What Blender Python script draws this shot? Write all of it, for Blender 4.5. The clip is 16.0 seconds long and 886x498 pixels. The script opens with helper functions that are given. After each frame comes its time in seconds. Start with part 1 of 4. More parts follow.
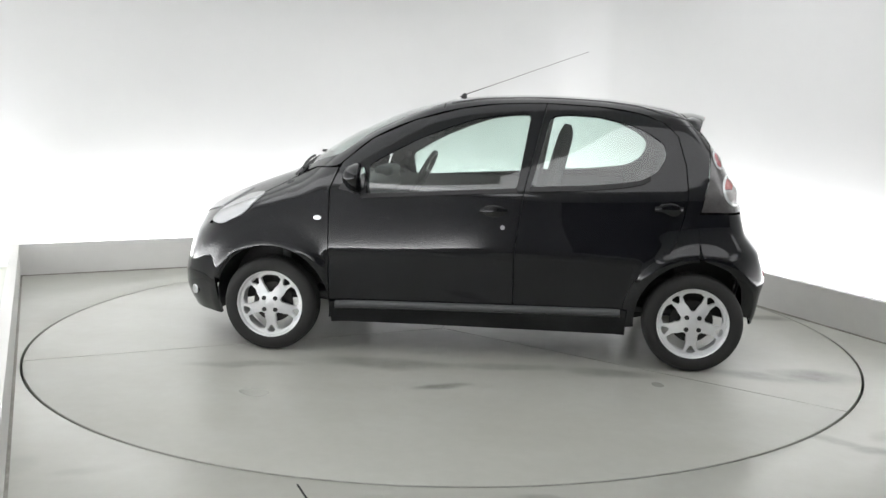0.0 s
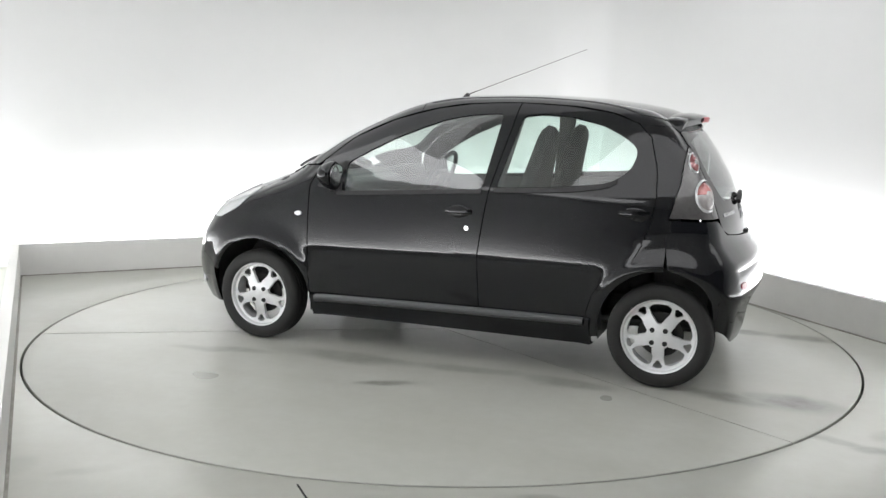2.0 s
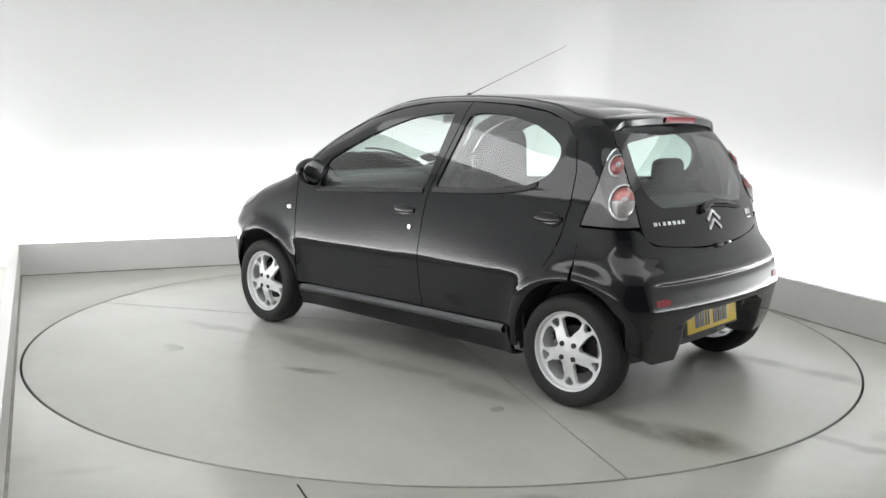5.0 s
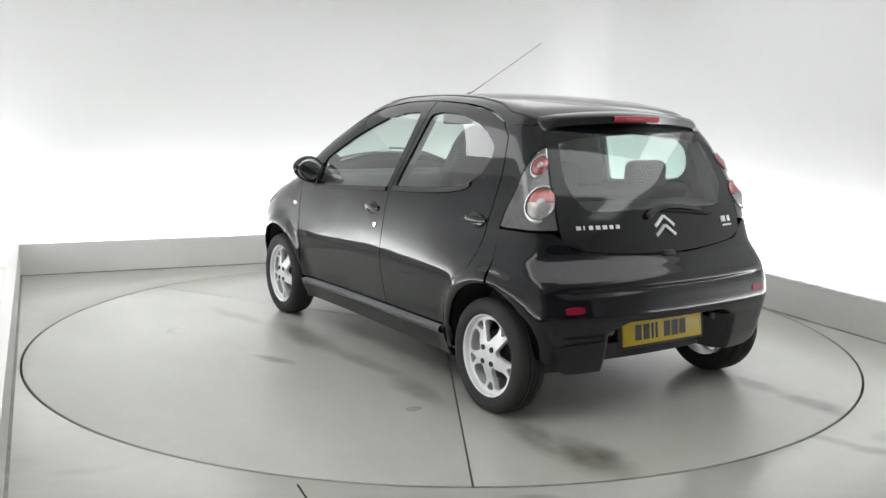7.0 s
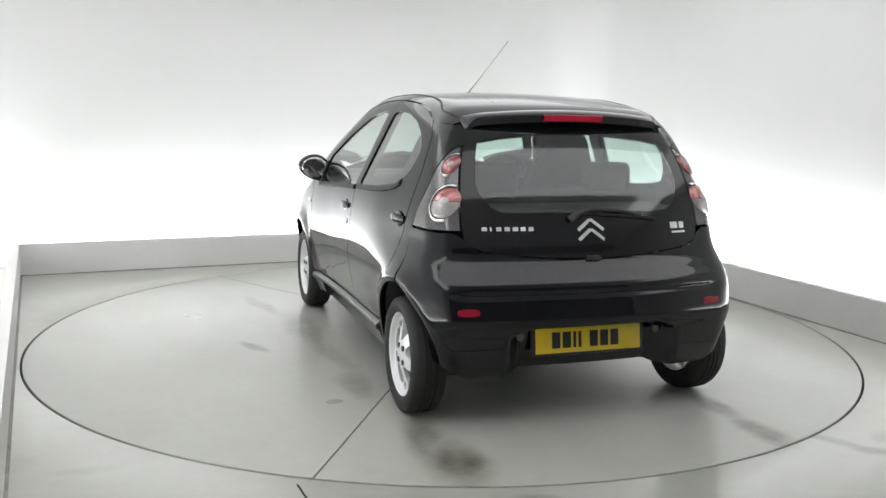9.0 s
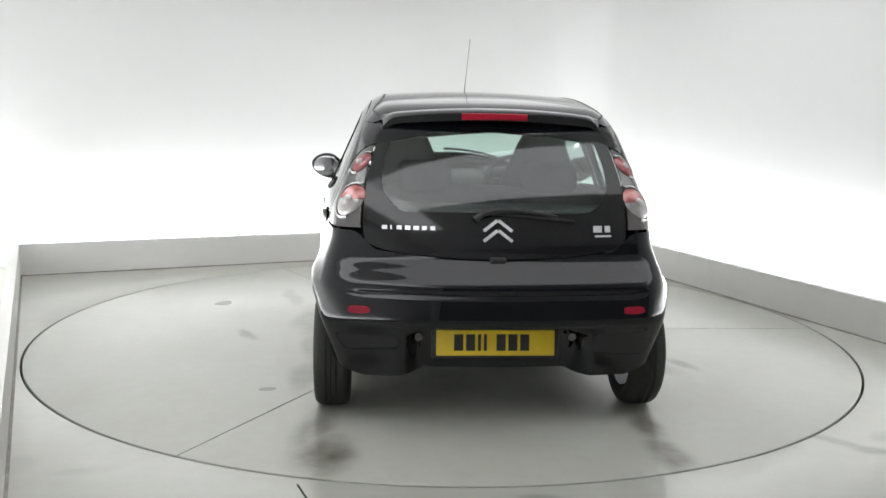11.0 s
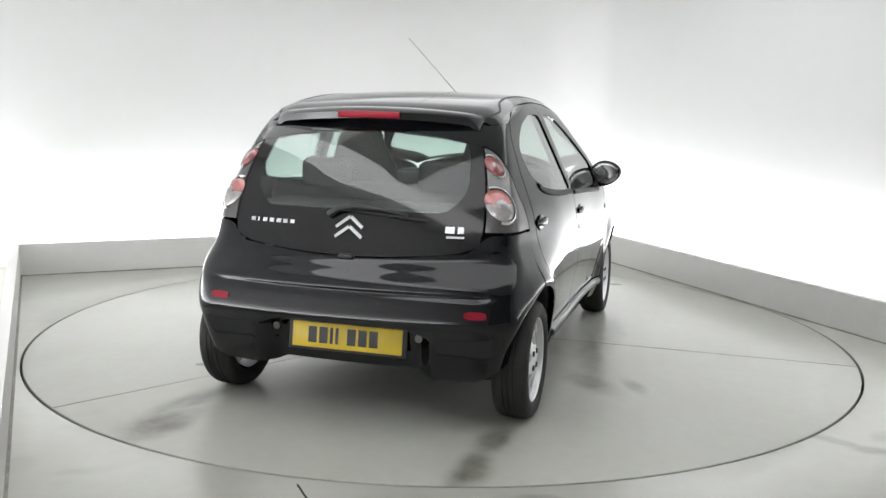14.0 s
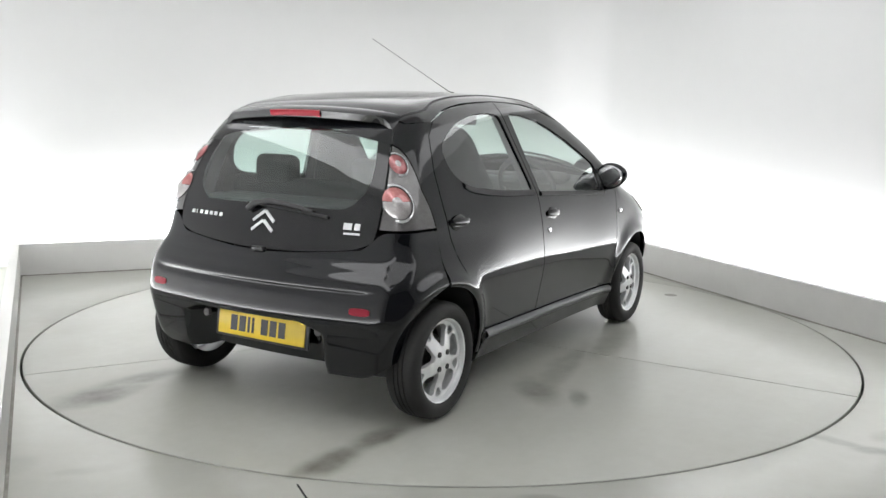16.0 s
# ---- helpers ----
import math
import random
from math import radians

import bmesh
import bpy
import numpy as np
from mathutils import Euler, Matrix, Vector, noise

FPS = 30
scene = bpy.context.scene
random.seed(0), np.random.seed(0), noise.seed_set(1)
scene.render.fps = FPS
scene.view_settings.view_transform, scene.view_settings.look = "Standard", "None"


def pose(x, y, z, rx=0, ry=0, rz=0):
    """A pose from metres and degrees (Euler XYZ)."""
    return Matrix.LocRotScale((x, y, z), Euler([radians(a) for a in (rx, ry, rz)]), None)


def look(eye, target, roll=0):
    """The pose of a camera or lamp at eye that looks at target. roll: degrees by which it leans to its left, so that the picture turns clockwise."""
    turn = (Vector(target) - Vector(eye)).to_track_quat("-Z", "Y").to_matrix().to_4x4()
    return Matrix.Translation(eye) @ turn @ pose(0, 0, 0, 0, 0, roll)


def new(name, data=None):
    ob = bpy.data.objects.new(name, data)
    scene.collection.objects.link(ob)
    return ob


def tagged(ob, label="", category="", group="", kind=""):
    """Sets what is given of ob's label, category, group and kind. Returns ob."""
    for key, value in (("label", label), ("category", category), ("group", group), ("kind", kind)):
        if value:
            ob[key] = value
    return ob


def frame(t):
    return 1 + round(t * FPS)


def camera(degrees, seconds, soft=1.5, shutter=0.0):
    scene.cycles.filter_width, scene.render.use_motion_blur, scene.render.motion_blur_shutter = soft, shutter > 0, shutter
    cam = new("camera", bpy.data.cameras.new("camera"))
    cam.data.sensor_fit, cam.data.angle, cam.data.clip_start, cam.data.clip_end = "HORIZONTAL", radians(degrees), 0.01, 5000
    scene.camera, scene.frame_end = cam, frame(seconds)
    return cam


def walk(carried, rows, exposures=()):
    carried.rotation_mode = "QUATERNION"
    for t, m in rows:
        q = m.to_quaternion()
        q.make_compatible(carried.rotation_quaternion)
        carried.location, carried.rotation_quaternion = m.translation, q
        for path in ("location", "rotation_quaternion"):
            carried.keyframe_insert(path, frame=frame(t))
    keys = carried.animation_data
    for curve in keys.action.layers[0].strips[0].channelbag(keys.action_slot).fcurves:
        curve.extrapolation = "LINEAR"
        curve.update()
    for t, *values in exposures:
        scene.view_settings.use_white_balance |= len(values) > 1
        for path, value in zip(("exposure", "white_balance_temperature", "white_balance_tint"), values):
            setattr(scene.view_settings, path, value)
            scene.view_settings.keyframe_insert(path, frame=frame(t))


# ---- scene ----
# The camera stands still; the table turns and carries the car.
cam = camera(52.415, 16.0, soft=1.5)
EYE = (0.0, -5.577, 1.3762)
walk(cam, [(0.0, look(EYE, (-0.00706, -0.57706, 0.59853), 1.174)), (16.0, look(EYE, (-0.00706, -0.57706, 0.59853), 1.174))])

# ---- light ----
world = bpy.data.worlds.new("booth_world")
scene.world = world
world.use_nodes = True
world.node_tree.nodes["Background"].inputs[0].default_value = (0.9, 0.95, 1.0, 1)
world.node_tree.nodes["Background"].inputs[1].default_value = 0.1
scene.view_settings.exposure = 0.07

CEIL = 2.62
TURN = 24.0                       # the booth stands askew to the camera


def area_lamp(name, m, sx, sy, watts, colour=(0.985, 0.992, 1.01)):
    data = bpy.data.lights.new(name, "AREA")
    data.shape, data.size, data.size_y, data.energy, data.color = "RECTANGLE", sx, sy, watts, colour
    ob = new(name, data)
    ob.matrix_world = m
    return ob


ROOM = pose(0, 0, 0, 0, 0, TURN)
area_lamp("ceiling_softbox_light", ROOM @ pose(0, 0.75, CEIL - 0.04), 4.0, 3.6, 36)
for side, watts in ((-2.25, 26), (2.25, 15)):
    area_lamp("ceiling_strip_light", ROOM @ pose(side, -1.6, CEIL - 0.04), 0.6, 5.4, watts)
area_lamp("ceiling_softbox_light", ROOM @ pose(0, -2.75, CEIL - 0.04), 4.2, 1.2, 23)
# strip lights lying in the trough between kerb and wall
area_lamp("trough_light", ROOM @ pose(0, 2.99, 0.14, 128, 0, 0), 4.9, 0.12, 74)
area_lamp("trough_light", ROOM @ pose(2.77, -0.8, 0.14, 0, -128, 0), 0.12, 7.2, 124)
area_lamp("trough_light", ROOM @ pose(-2.77, -0.8, 0.14, 0, 128, 0), 0.12, 7.2, 128)


# ---- materials ----
def material(name, colour, rough=0.5, metal=0.0, coat=0.0, coat_rough=0.03, spec=0.5):
    m = bpy.data.materials.new(name)
    m.use_nodes = True
    b = m.node_tree.nodes["Principled BSDF"]
    b.inputs["Base Color"].default_value = (*colour, 1)
    b.inputs["Roughness"].default_value = rough
    b.inputs["Metallic"].default_value = metal
    b.inputs["Coat Weight"].default_value = coat
    b.inputs["Coat Roughness"].default_value = coat_rough
    b.inputs["Specular IOR Level"].default_value = spec
    return m


def nd(m, kind, **inputs):
    n = m.node_tree.nodes.new(kind)
    for k, v in inputs.items():
        n.inputs[k].default_value = v
    return n


def tie(m, a, b):
    m.node_tree.links.new(a, b)


def mottled(m, low, high, scale, detail=6.0, spread=0.5, rough=None, bump=0.0, bump_scale=200.0, stretch=(1, 1, 1)):
    """Two scales of noise between two colours, noise in the roughness, and fine relief."""
    b = m.node_tree.nodes["Principled BSDF"]
    co = nd(m, "ShaderNodeTexCoord")
    mp = nd(m, "ShaderNodeMapping", Scale=stretch)
    tie(m, co.outputs["Object"], mp.inputs["Vector"])
    n1 = nd(m, "ShaderNodeTexNoise", Scale=scale, Detail=detail, Roughness=0.6)
    n2 = nd(m, "ShaderNodeTexNoise", Scale=scale * 9, Detail=4.0, Roughness=0.65)
    tie(m, mp.outputs[0], n1.inputs["Vector"]), tie(m, mp.outputs[0], n2.inputs["Vector"])
    mx = nd(m, "ShaderNodeMix", Factor=0.3)
    mx.data_type = "FLOAT"
    tie(m, n1.outputs["Fac"], mx.inputs[2]), tie(m, n2.outputs["Fac"], mx.inputs[3])
    ramp = nd(m, "ShaderNodeValToRGB")
    ramp.color_ramp.elements[0].position, ramp.color_ramp.elements[1].position = 0.5 - spread / 2, 0.5 + spread / 2
    ramp.color_ramp.elements[0].color, ramp.color_ramp.elements[1].color = (*low, 1), (*high, 1)
    tie(m, mx.outputs[0], ramp.inputs["Fac"])
    tie(m, ramp.outputs["Color"], b.inputs["Base Color"])
    if rough:
        rr = nd(m, "ShaderNodeMapRange")
        rr.inputs["To Min"].default_value, rr.inputs["To Max"].default_value = rough
        tie(m, n1.outputs["Fac"], rr.inputs["Value"]), tie(m, rr.outputs[0], b.inputs["Roughness"])
    if bump:
        n3 = nd(m, "ShaderNodeTexNoise", Scale=bump_scale, Detail=3.0)
        tie(m, co.outputs["Object"], n3.inputs["Vector"])
        bp = nd(m, "ShaderNodeBump", Strength=bump, Distance=0.002)
        tie(m, n3.outputs["Fac"], bp.inputs["Height"]), tie(m, bp.outputs[0], b.inputs["Normal"])
    return ramp, mp


WALL = material("white_backdrop_paint", (0.8, 0.8, 0.79), 0.75)
mottled(WALL, (0.61, 0.615, 0.61), (0.66, 0.66, 0.655), 0.6, spread=0.7, bump=0.15, bump_scale=60)
KERB = material("painted_kerb", (0.6, 0.59, 0.56), 0.6)
mottled(KERB, (0.60, 0.595, 0.575), (0.68, 0.675, 0.655), 2.5, spread=0.6, rough=(0.5, 0.7), bump=0.2, bump_scale=90)
SHADE = material("dark_grey_curtain", (0.14, 0.14, 0.144), 0.9)
mottled(SHADE, (0.12, 0.12, 0.124), (0.16, 0.16, 0.165), 3.0, rough=(0.8, 0.95), bump=0.2, bump_scale=40, stretch=(8, 8, 0.4))
TAPE = material("yellowed_tape", (0.66, 0.63, 0.42), 0.5)
GRIME = material("grimy_sealant", (0.12, 0.115, 0.10), 0.7)
mottled(GRIME, (0.14, 0.133, 0.115), (0.34, 0.33, 0.30), 5.0, spread=0.3, rough=(0.6, 0.8))
DARK = material("dark_gap", (0.02, 0.02, 0.02), 0.9)


def stained_or_shaded(m, marks):
    """Wet and dirty marks, and painted shade under the car, with soft, broken edges; each is (x, y, half length, half
    width, turn in degrees, depth).
    """
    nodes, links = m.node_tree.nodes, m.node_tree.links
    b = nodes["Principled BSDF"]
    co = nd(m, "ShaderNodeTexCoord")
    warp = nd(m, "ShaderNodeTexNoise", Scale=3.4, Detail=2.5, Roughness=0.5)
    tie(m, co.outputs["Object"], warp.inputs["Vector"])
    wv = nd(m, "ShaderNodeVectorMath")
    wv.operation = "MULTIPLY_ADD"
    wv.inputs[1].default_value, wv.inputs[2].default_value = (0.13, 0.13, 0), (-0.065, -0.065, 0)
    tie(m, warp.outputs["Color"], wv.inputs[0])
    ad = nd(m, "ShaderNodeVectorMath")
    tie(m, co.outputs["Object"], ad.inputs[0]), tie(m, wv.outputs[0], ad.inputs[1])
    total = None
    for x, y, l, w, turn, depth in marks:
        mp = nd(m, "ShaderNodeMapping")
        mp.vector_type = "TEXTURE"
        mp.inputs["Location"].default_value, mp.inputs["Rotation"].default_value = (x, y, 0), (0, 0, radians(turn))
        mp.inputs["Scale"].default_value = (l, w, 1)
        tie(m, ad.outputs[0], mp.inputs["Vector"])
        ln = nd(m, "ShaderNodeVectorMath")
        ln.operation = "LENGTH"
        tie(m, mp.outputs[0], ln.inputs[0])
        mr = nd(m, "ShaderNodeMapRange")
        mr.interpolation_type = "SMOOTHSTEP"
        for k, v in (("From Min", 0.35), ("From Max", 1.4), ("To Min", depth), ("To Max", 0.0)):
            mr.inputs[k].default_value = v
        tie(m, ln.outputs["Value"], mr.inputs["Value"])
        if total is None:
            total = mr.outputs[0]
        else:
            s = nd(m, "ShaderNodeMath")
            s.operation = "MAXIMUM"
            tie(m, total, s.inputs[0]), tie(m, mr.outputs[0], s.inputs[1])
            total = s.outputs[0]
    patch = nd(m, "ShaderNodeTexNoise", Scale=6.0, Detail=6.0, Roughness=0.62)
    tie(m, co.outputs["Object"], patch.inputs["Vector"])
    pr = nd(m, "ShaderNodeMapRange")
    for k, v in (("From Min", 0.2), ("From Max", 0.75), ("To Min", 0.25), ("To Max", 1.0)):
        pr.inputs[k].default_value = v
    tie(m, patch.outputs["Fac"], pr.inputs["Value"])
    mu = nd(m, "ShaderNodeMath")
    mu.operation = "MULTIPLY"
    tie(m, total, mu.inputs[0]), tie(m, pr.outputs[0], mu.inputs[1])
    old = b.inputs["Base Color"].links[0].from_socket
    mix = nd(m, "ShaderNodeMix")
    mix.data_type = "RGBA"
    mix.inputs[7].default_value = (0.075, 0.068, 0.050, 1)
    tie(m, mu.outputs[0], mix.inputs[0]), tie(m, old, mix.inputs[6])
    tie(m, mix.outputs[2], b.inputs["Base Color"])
    if b.inputs["Roughness"].links:
        rough = b.inputs["Roughness"].links[0].from_socket
        rm = nd(m, "ShaderNodeMix")
        rm.data_type = "FLOAT"
        rm.inputs[3].default_value = 0.27
        tie(m, mu.outputs[0], rm.inputs[0]), tie(m, rough, rm.inputs[2])
        tie(m, rm.outputs[0], b.inputs["Roughness"])


def worn_deck(m, seed):
    """Painted concrete: broad grey-green clouds, brownish grime, thin drag marks, and damp glossy films."""
    b = m.node_tree.nodes["Principled BSDF"]
    co = nd(m, "ShaderNodeTexCoord")
    at = nd(m, "ShaderNodeMapping")
    at.inputs["Location"].default_value = (seed, seed * 0.7, 0)
    tie(m, co.outputs["Object"], at.inputs["Vector"])
    colour = None
    for k, (scale, detail, lo, hi, tint, weight, stretch) in enumerate((
            (0.9, 4.0, 0.22, 0.80, (0.37, 0.385, 0.352), 0.40, (1, 1, 1)),
            (1.9, 6.0, 0.26, 0.86, (0.29, 0.276, 0.215), 0.32, (1, 1, 1)),
            (1.5, 6.0, 0.26, 0.90, (0.27, 0.262, 0.225), 0.25, (0.5, 2.6, 1)),
            (14.0, 5.0, 0.25, 0.90, (0.30, 0.295, 0.26), 0.35, (1, 1, 1)))):
        mp = nd(m, "ShaderNodeMapping", Scale=stretch)
        mp.inputs["Location"].default_value = (7.3 * k, 3.1 * k, 0)
        tie(m, at.outputs[0], mp.inputs["Vector"])
        n = nd(m, "ShaderNodeTexNoise", Scale=scale, Detail=detail, Roughness=0.6)
        tie(m, mp.outputs[0], n.inputs["Vector"])
        f = nd(m, "ShaderNodeMapRange")
        for key, v in (("From Min", lo), ("From Max", hi), ("To Min", 0.0), ("To Max", weight)):
            f.inputs[key].default_value = v
        tie(m, n.outputs["Fac"], f.inputs["Value"])
        mx = nd(m, "ShaderNodeMix")
        mx.data_type = "RGBA"
        mx.inputs[6].default_value, mx.inputs[7].default_value = (0.455, 0.465, 0.428, 1), (*tint, 1)
        if colour:
            tie(m, colour, mx.inputs[6])
        tie(m, f.outputs[0], mx.inputs[0])
        colour = mx.outputs[2]
    tie(m, colour, b.inputs["Base Color"])
    damp = nd(m, "ShaderNodeTexNoise", Scale=1.2, Detail=2.0, Roughness=0.5)
    tie(m, at.outputs[0], damp.inputs["Vector"])
    rr = nd(m, "ShaderNodeMapRange")
    for key, v in (("From Min", 0.15), ("From Max", 0.85), ("To Min", 0.37), ("To Max", 0.25)):
        rr.inputs[key].default_value = v
    tie(m, damp.outputs["Fac"], rr.inputs["Value"]), tie(m, rr.outputs[0], b.inputs["Roughness"])
    fine = nd(m, "ShaderNodeTexNoise", Scale=90.0, Detail=4.0)
    tie(m, co.outputs["Object"], fine.inputs["Vector"])
    bp = nd(m, "ShaderNodeBump", Strength=0.10, Distance=0.002)
    tie(m, fine.outputs["Fac"], bp.inputs["Height"]), tie(m, bp.outputs[0], b.inputs["Normal"])


FLOOR = material("painted_concrete", (0.45, 0.46, 0.43), 0.45)
worn_deck(FLOOR, 0.0)
stained_or_shaded(FLOOR, [(1.70, -1.86, 0.17, 0.045, -40, 0.75), (1.83, -1.98, 0.12, 0.05, -20, 0.8), (1.98, -1.80, 0.10, 0.05, 30, 0.6), (-1.35, -2.36, 0.13, 0.05, 20, 0.22), (-1.62, -2.30, 0.07, 0.10, 10, 0.2),
                (0.37, -2.53, 0.10, 0.03, 0, 0.7), (1.9, 1.75, 0.7, 0.05, -67, 0.5), (2.3, 0.85, 0.6, 0.06, -67, 0.65), (2.75, 0.5, 0.5, 0.05, -60, 0.5)])
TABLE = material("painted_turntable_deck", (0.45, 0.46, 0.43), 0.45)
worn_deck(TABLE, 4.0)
stained_or_shaded(TABLE, [(-1.80, 0.69, 0.26, 0.085, -8, 0.85), (-2.10, 0.63, 0.24, 0.13, -12, 1.0), (-1.80, -0.785, 0.20, 0.075, 4, 0.95),
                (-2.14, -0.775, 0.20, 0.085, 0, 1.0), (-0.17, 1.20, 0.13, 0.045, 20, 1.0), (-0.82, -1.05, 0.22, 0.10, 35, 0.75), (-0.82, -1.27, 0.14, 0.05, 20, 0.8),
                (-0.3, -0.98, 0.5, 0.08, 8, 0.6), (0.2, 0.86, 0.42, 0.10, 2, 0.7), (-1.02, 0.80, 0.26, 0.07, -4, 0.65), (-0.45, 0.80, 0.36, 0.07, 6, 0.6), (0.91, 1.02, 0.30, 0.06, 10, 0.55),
                # the last, broad mark is the car's soft shade, darkened into the deck colour
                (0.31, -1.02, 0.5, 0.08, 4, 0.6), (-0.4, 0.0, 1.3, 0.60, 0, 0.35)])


# ---- building blocks ----
def mesh_of(name, verts, faces, mat, smooth=True, sharp=40):
    me = bpy.data.meshes.new(name)
    me.from_pydata([tuple(map(float, v)) for v in verts], [], faces)
    if smooth:
        me.polygons.foreach_set("use_smooth", [True] * len(me.polygons))
        me.set_sharp_from_angle(angle=radians(sharp))
    for m in mat if isinstance(mat, (list, tuple)) else [mat]:
        me.materials.append(m)
    me.update()
    return me


def solid(bm, name, mat, smooth=True, sharp=40):
    bmesh.ops.recalc_face_normals(bm, faces=bm.faces)
    me = bpy.data.meshes.new(name)
    bm.to_mesh(me)
    bm.free()
    if smooth:
        me.polygons.foreach_set("use_smooth", [True] * len(me.polygons))
        me.set_sharp_from_angle(angle=radians(sharp))
    for m in mat if isinstance(mat, (list, tuple)) else [mat]:
        me.materials.append(m)
    return me


def part(name, me, parent, label="", m=None):
    ob = new(name, me)
    ob.parent = parent
    if m is not None:
        ob.matrix_basis = m
    if label:
        ob["label"] = label
    return ob


def box_bm(size, at=(0, 0, 0), bevel=0.0, segments=2, bm=None):
    bm = bm or bmesh.new()
    r = bmesh.ops.create_cube(bm, size=1.0, matrix=Matrix.Translation(at) @ Matrix.Diagonal((*size, 1)))
    if bevel:
        edges = {e for v in r["verts"] for e in v.link_edges}
        bmesh.ops.bevel(bm, geom=list(edges), offset=bevel, segments=segments, affect="EDGES", profile=0.5)
    return bm


def loop_prism(inner, outer, z0, z1, name, mat):
    """A closed kerb or wall between two loops of plan points."""
    n = len(inner)
    v = [(*p, z0) for p in inner] + [(*p, z1) for p in inner] + [(*p, z1) for p in outer] + [(*p, z0) for p in outer]
    f = []
    for i in range(n):
        j = (i + 1) % n
        for a in range(4):
            b = (a + 1) % 4
            f.append((a * n + i, a * n + j, b * n + j, b * n + i))
    return mesh_of(name, v, f, mat, smooth=True, sharp=25)


# ---- the booth ----
def room_loop(grow, radius, steps=10):
    """The booth's plan, grown outwards, with rounded corners."""
    lines = [((-2.465 - grow), 24.4, "x"), ((2.69 + grow), 24.6, "y"), ((2.46 + grow), 22.6, "x"), ((-6.0 - grow), 24.0, "y")]
    eq = []
    for d, a, ax in lines:
        a = radians(a)
        eq.append(((math.cos(a), math.sin(a)) if ax == "x" else (-math.sin(a), math.cos(a)), d))
    pts = []
    for i in range(4):
        (n1, d1), (n2, d2) = eq[i], eq[(i + 1) % 4]
        pts.append(Vector(np.linalg.solve(np.array([n1, n2]), np.array([d1, d2]))))
    if radius <= 0:
        return [tuple(p) for p in pts]
    out = []
    for i in range(4):
        p, a, b = pts[i], pts[i - 1], pts[(i + 1) % 4]
        u, v = (a - p).normalized() * radius, (b - p).normalized() * radius
        for k in range(steps + 1):
            t = radians(90) * k / steps
            out.append(tuple(p + u * (1 - math.sin(t)) + v * (1 - math.cos(t))))
    return out


R_TABLE = 2.43
kerb = tagged(new("kerb", loop_prism(room_loop(0, 0), room_loop(0.06, 0), 0.0, 0.252, "kerb", KERB)),
              "low off-white painted kerb around the booth floor", "kerb", kind="structure")
tagged(new("kerb_foot", loop_prism(room_loop(-0.014, 0), room_loop(0, 0), 0.0, 0.007, "kerb_foot", GRIME)),
       "grimy sealant bead along the foot of the kerb", "sealant", kind="structure")
tagged(new("wall_backdrop", loop_prism(room_loop(0.5, 0.55), room_loop(0.62, 0.55), -0.1, CEIL + 0.1, "wall_backdrop", WALL)),
       "plain white backdrop wall lit from a trough below", "wall", kind="structure")
tagged(new("wall_front", solid(box_bm((5.9, 0.06, CEIL), (0, -6.30, CEIL / 2), 0.01), "wall_front", SHADE, smooth=False)),
       "dark grey curtain closing the front of the booth", "wall", kind="structure").matrix_world = ROOM
tagged(new("ceiling", solid(box_bm((11.5, 13, 0.1), (0, -1.6, CEIL + 0.05)), "ceiling", WALL, smooth=False)),
       "white booth ceiling with soft lights", "ceiling", kind="structure")


def ring_floor():
    """The floor sheet round the turntable, with the round pit cut out."""
    n = 192
    rings = [(R_TABLE + 0.008, -0.12), (R_TABLE + 0.008, -0.002), (R_TABLE + 0.011, 0.0), (2.9, 0.0), (4.5, 0.0), (9.5, 0.0)]
    v = [(r * math.cos(2 * math.pi * i / n), r * math.sin(2 * math.pi * i / n), z) for r, z in rings for i in range(n)]
    f = [(k * n + i, (k + 1) * n + i, (k + 1) * n + (i + 1) % n, k * n + (i + 1) % n) for k in range(len(rings) - 1) for i in range(n)]
    return mesh_of("floor", v, f, FLOOR)


floor = tagged(new("floor", ring_floor()), "grey painted concrete floor with scuffs and damp stains", "floor", kind="structure")
pit = bmesh.new()
bmesh.ops.create_circle(pit, cap_ends=True, radius=2.46, segments=96, matrix=Matrix.Translation((0, 0, -0.13)))
tagged(new("pit_floor", solid(pit, "pit_floor", DARK, smooth=False)), "dark pit under the turntable", "floor", kind="structure")

turntable = tagged(new("turntable"), "round grey vehicle turntable flush with the floor", "turntable")
turntable.empty_display_size = 0.2


def deck_sector(a0, a1):
    """A third of the deck, with a hairline joint to its neighbours."""
    gap, n, rs = 0.0036, 48, [0.0, 0.6, 1.2, 1.8, R_TABLE - 0.011, R_TABLE - 0.008, R_TABLE - 0.008]
    v, f = [], []
    mid = radians((a0 + a1) / 2)
    off = Vector((math.cos(mid), math.sin(mid))) * (gap / math.sin(radians((a1 - a0) / 2)))
    for k, r in enumerate(rs):
        z = (0, 0, 0, 0, 0, -0.003, -0.05)[k]
        for i in range(n + 1):
            a = radians(a0 + (a1 - a0) * i / n)
            v.append((off.x + r * math.cos(a), off.y + r * math.sin(a), z))
    for k in range(len(rs) - 1):
        for i in range(n):
            f.append((k * (n + 1) + i, (k + 1) * (n + 1) + i, (k + 1) * (n + 1) + i + 1, k * (n + 1) + i + 1))
    base = len(v)
    for i in (0, n):
        for k in range(len(rs)):
            x, y, z = v[k * (n + 1) + i]
            v.append((x, y, -0.05))
        s = base if i == 0 else base + len(rs)
        for k in range(len(rs) - 1):
            f.append((k * (n + 1) + i, (k + 1) * (n + 1) + i, s + k + 1, s + k))
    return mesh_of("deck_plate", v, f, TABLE)


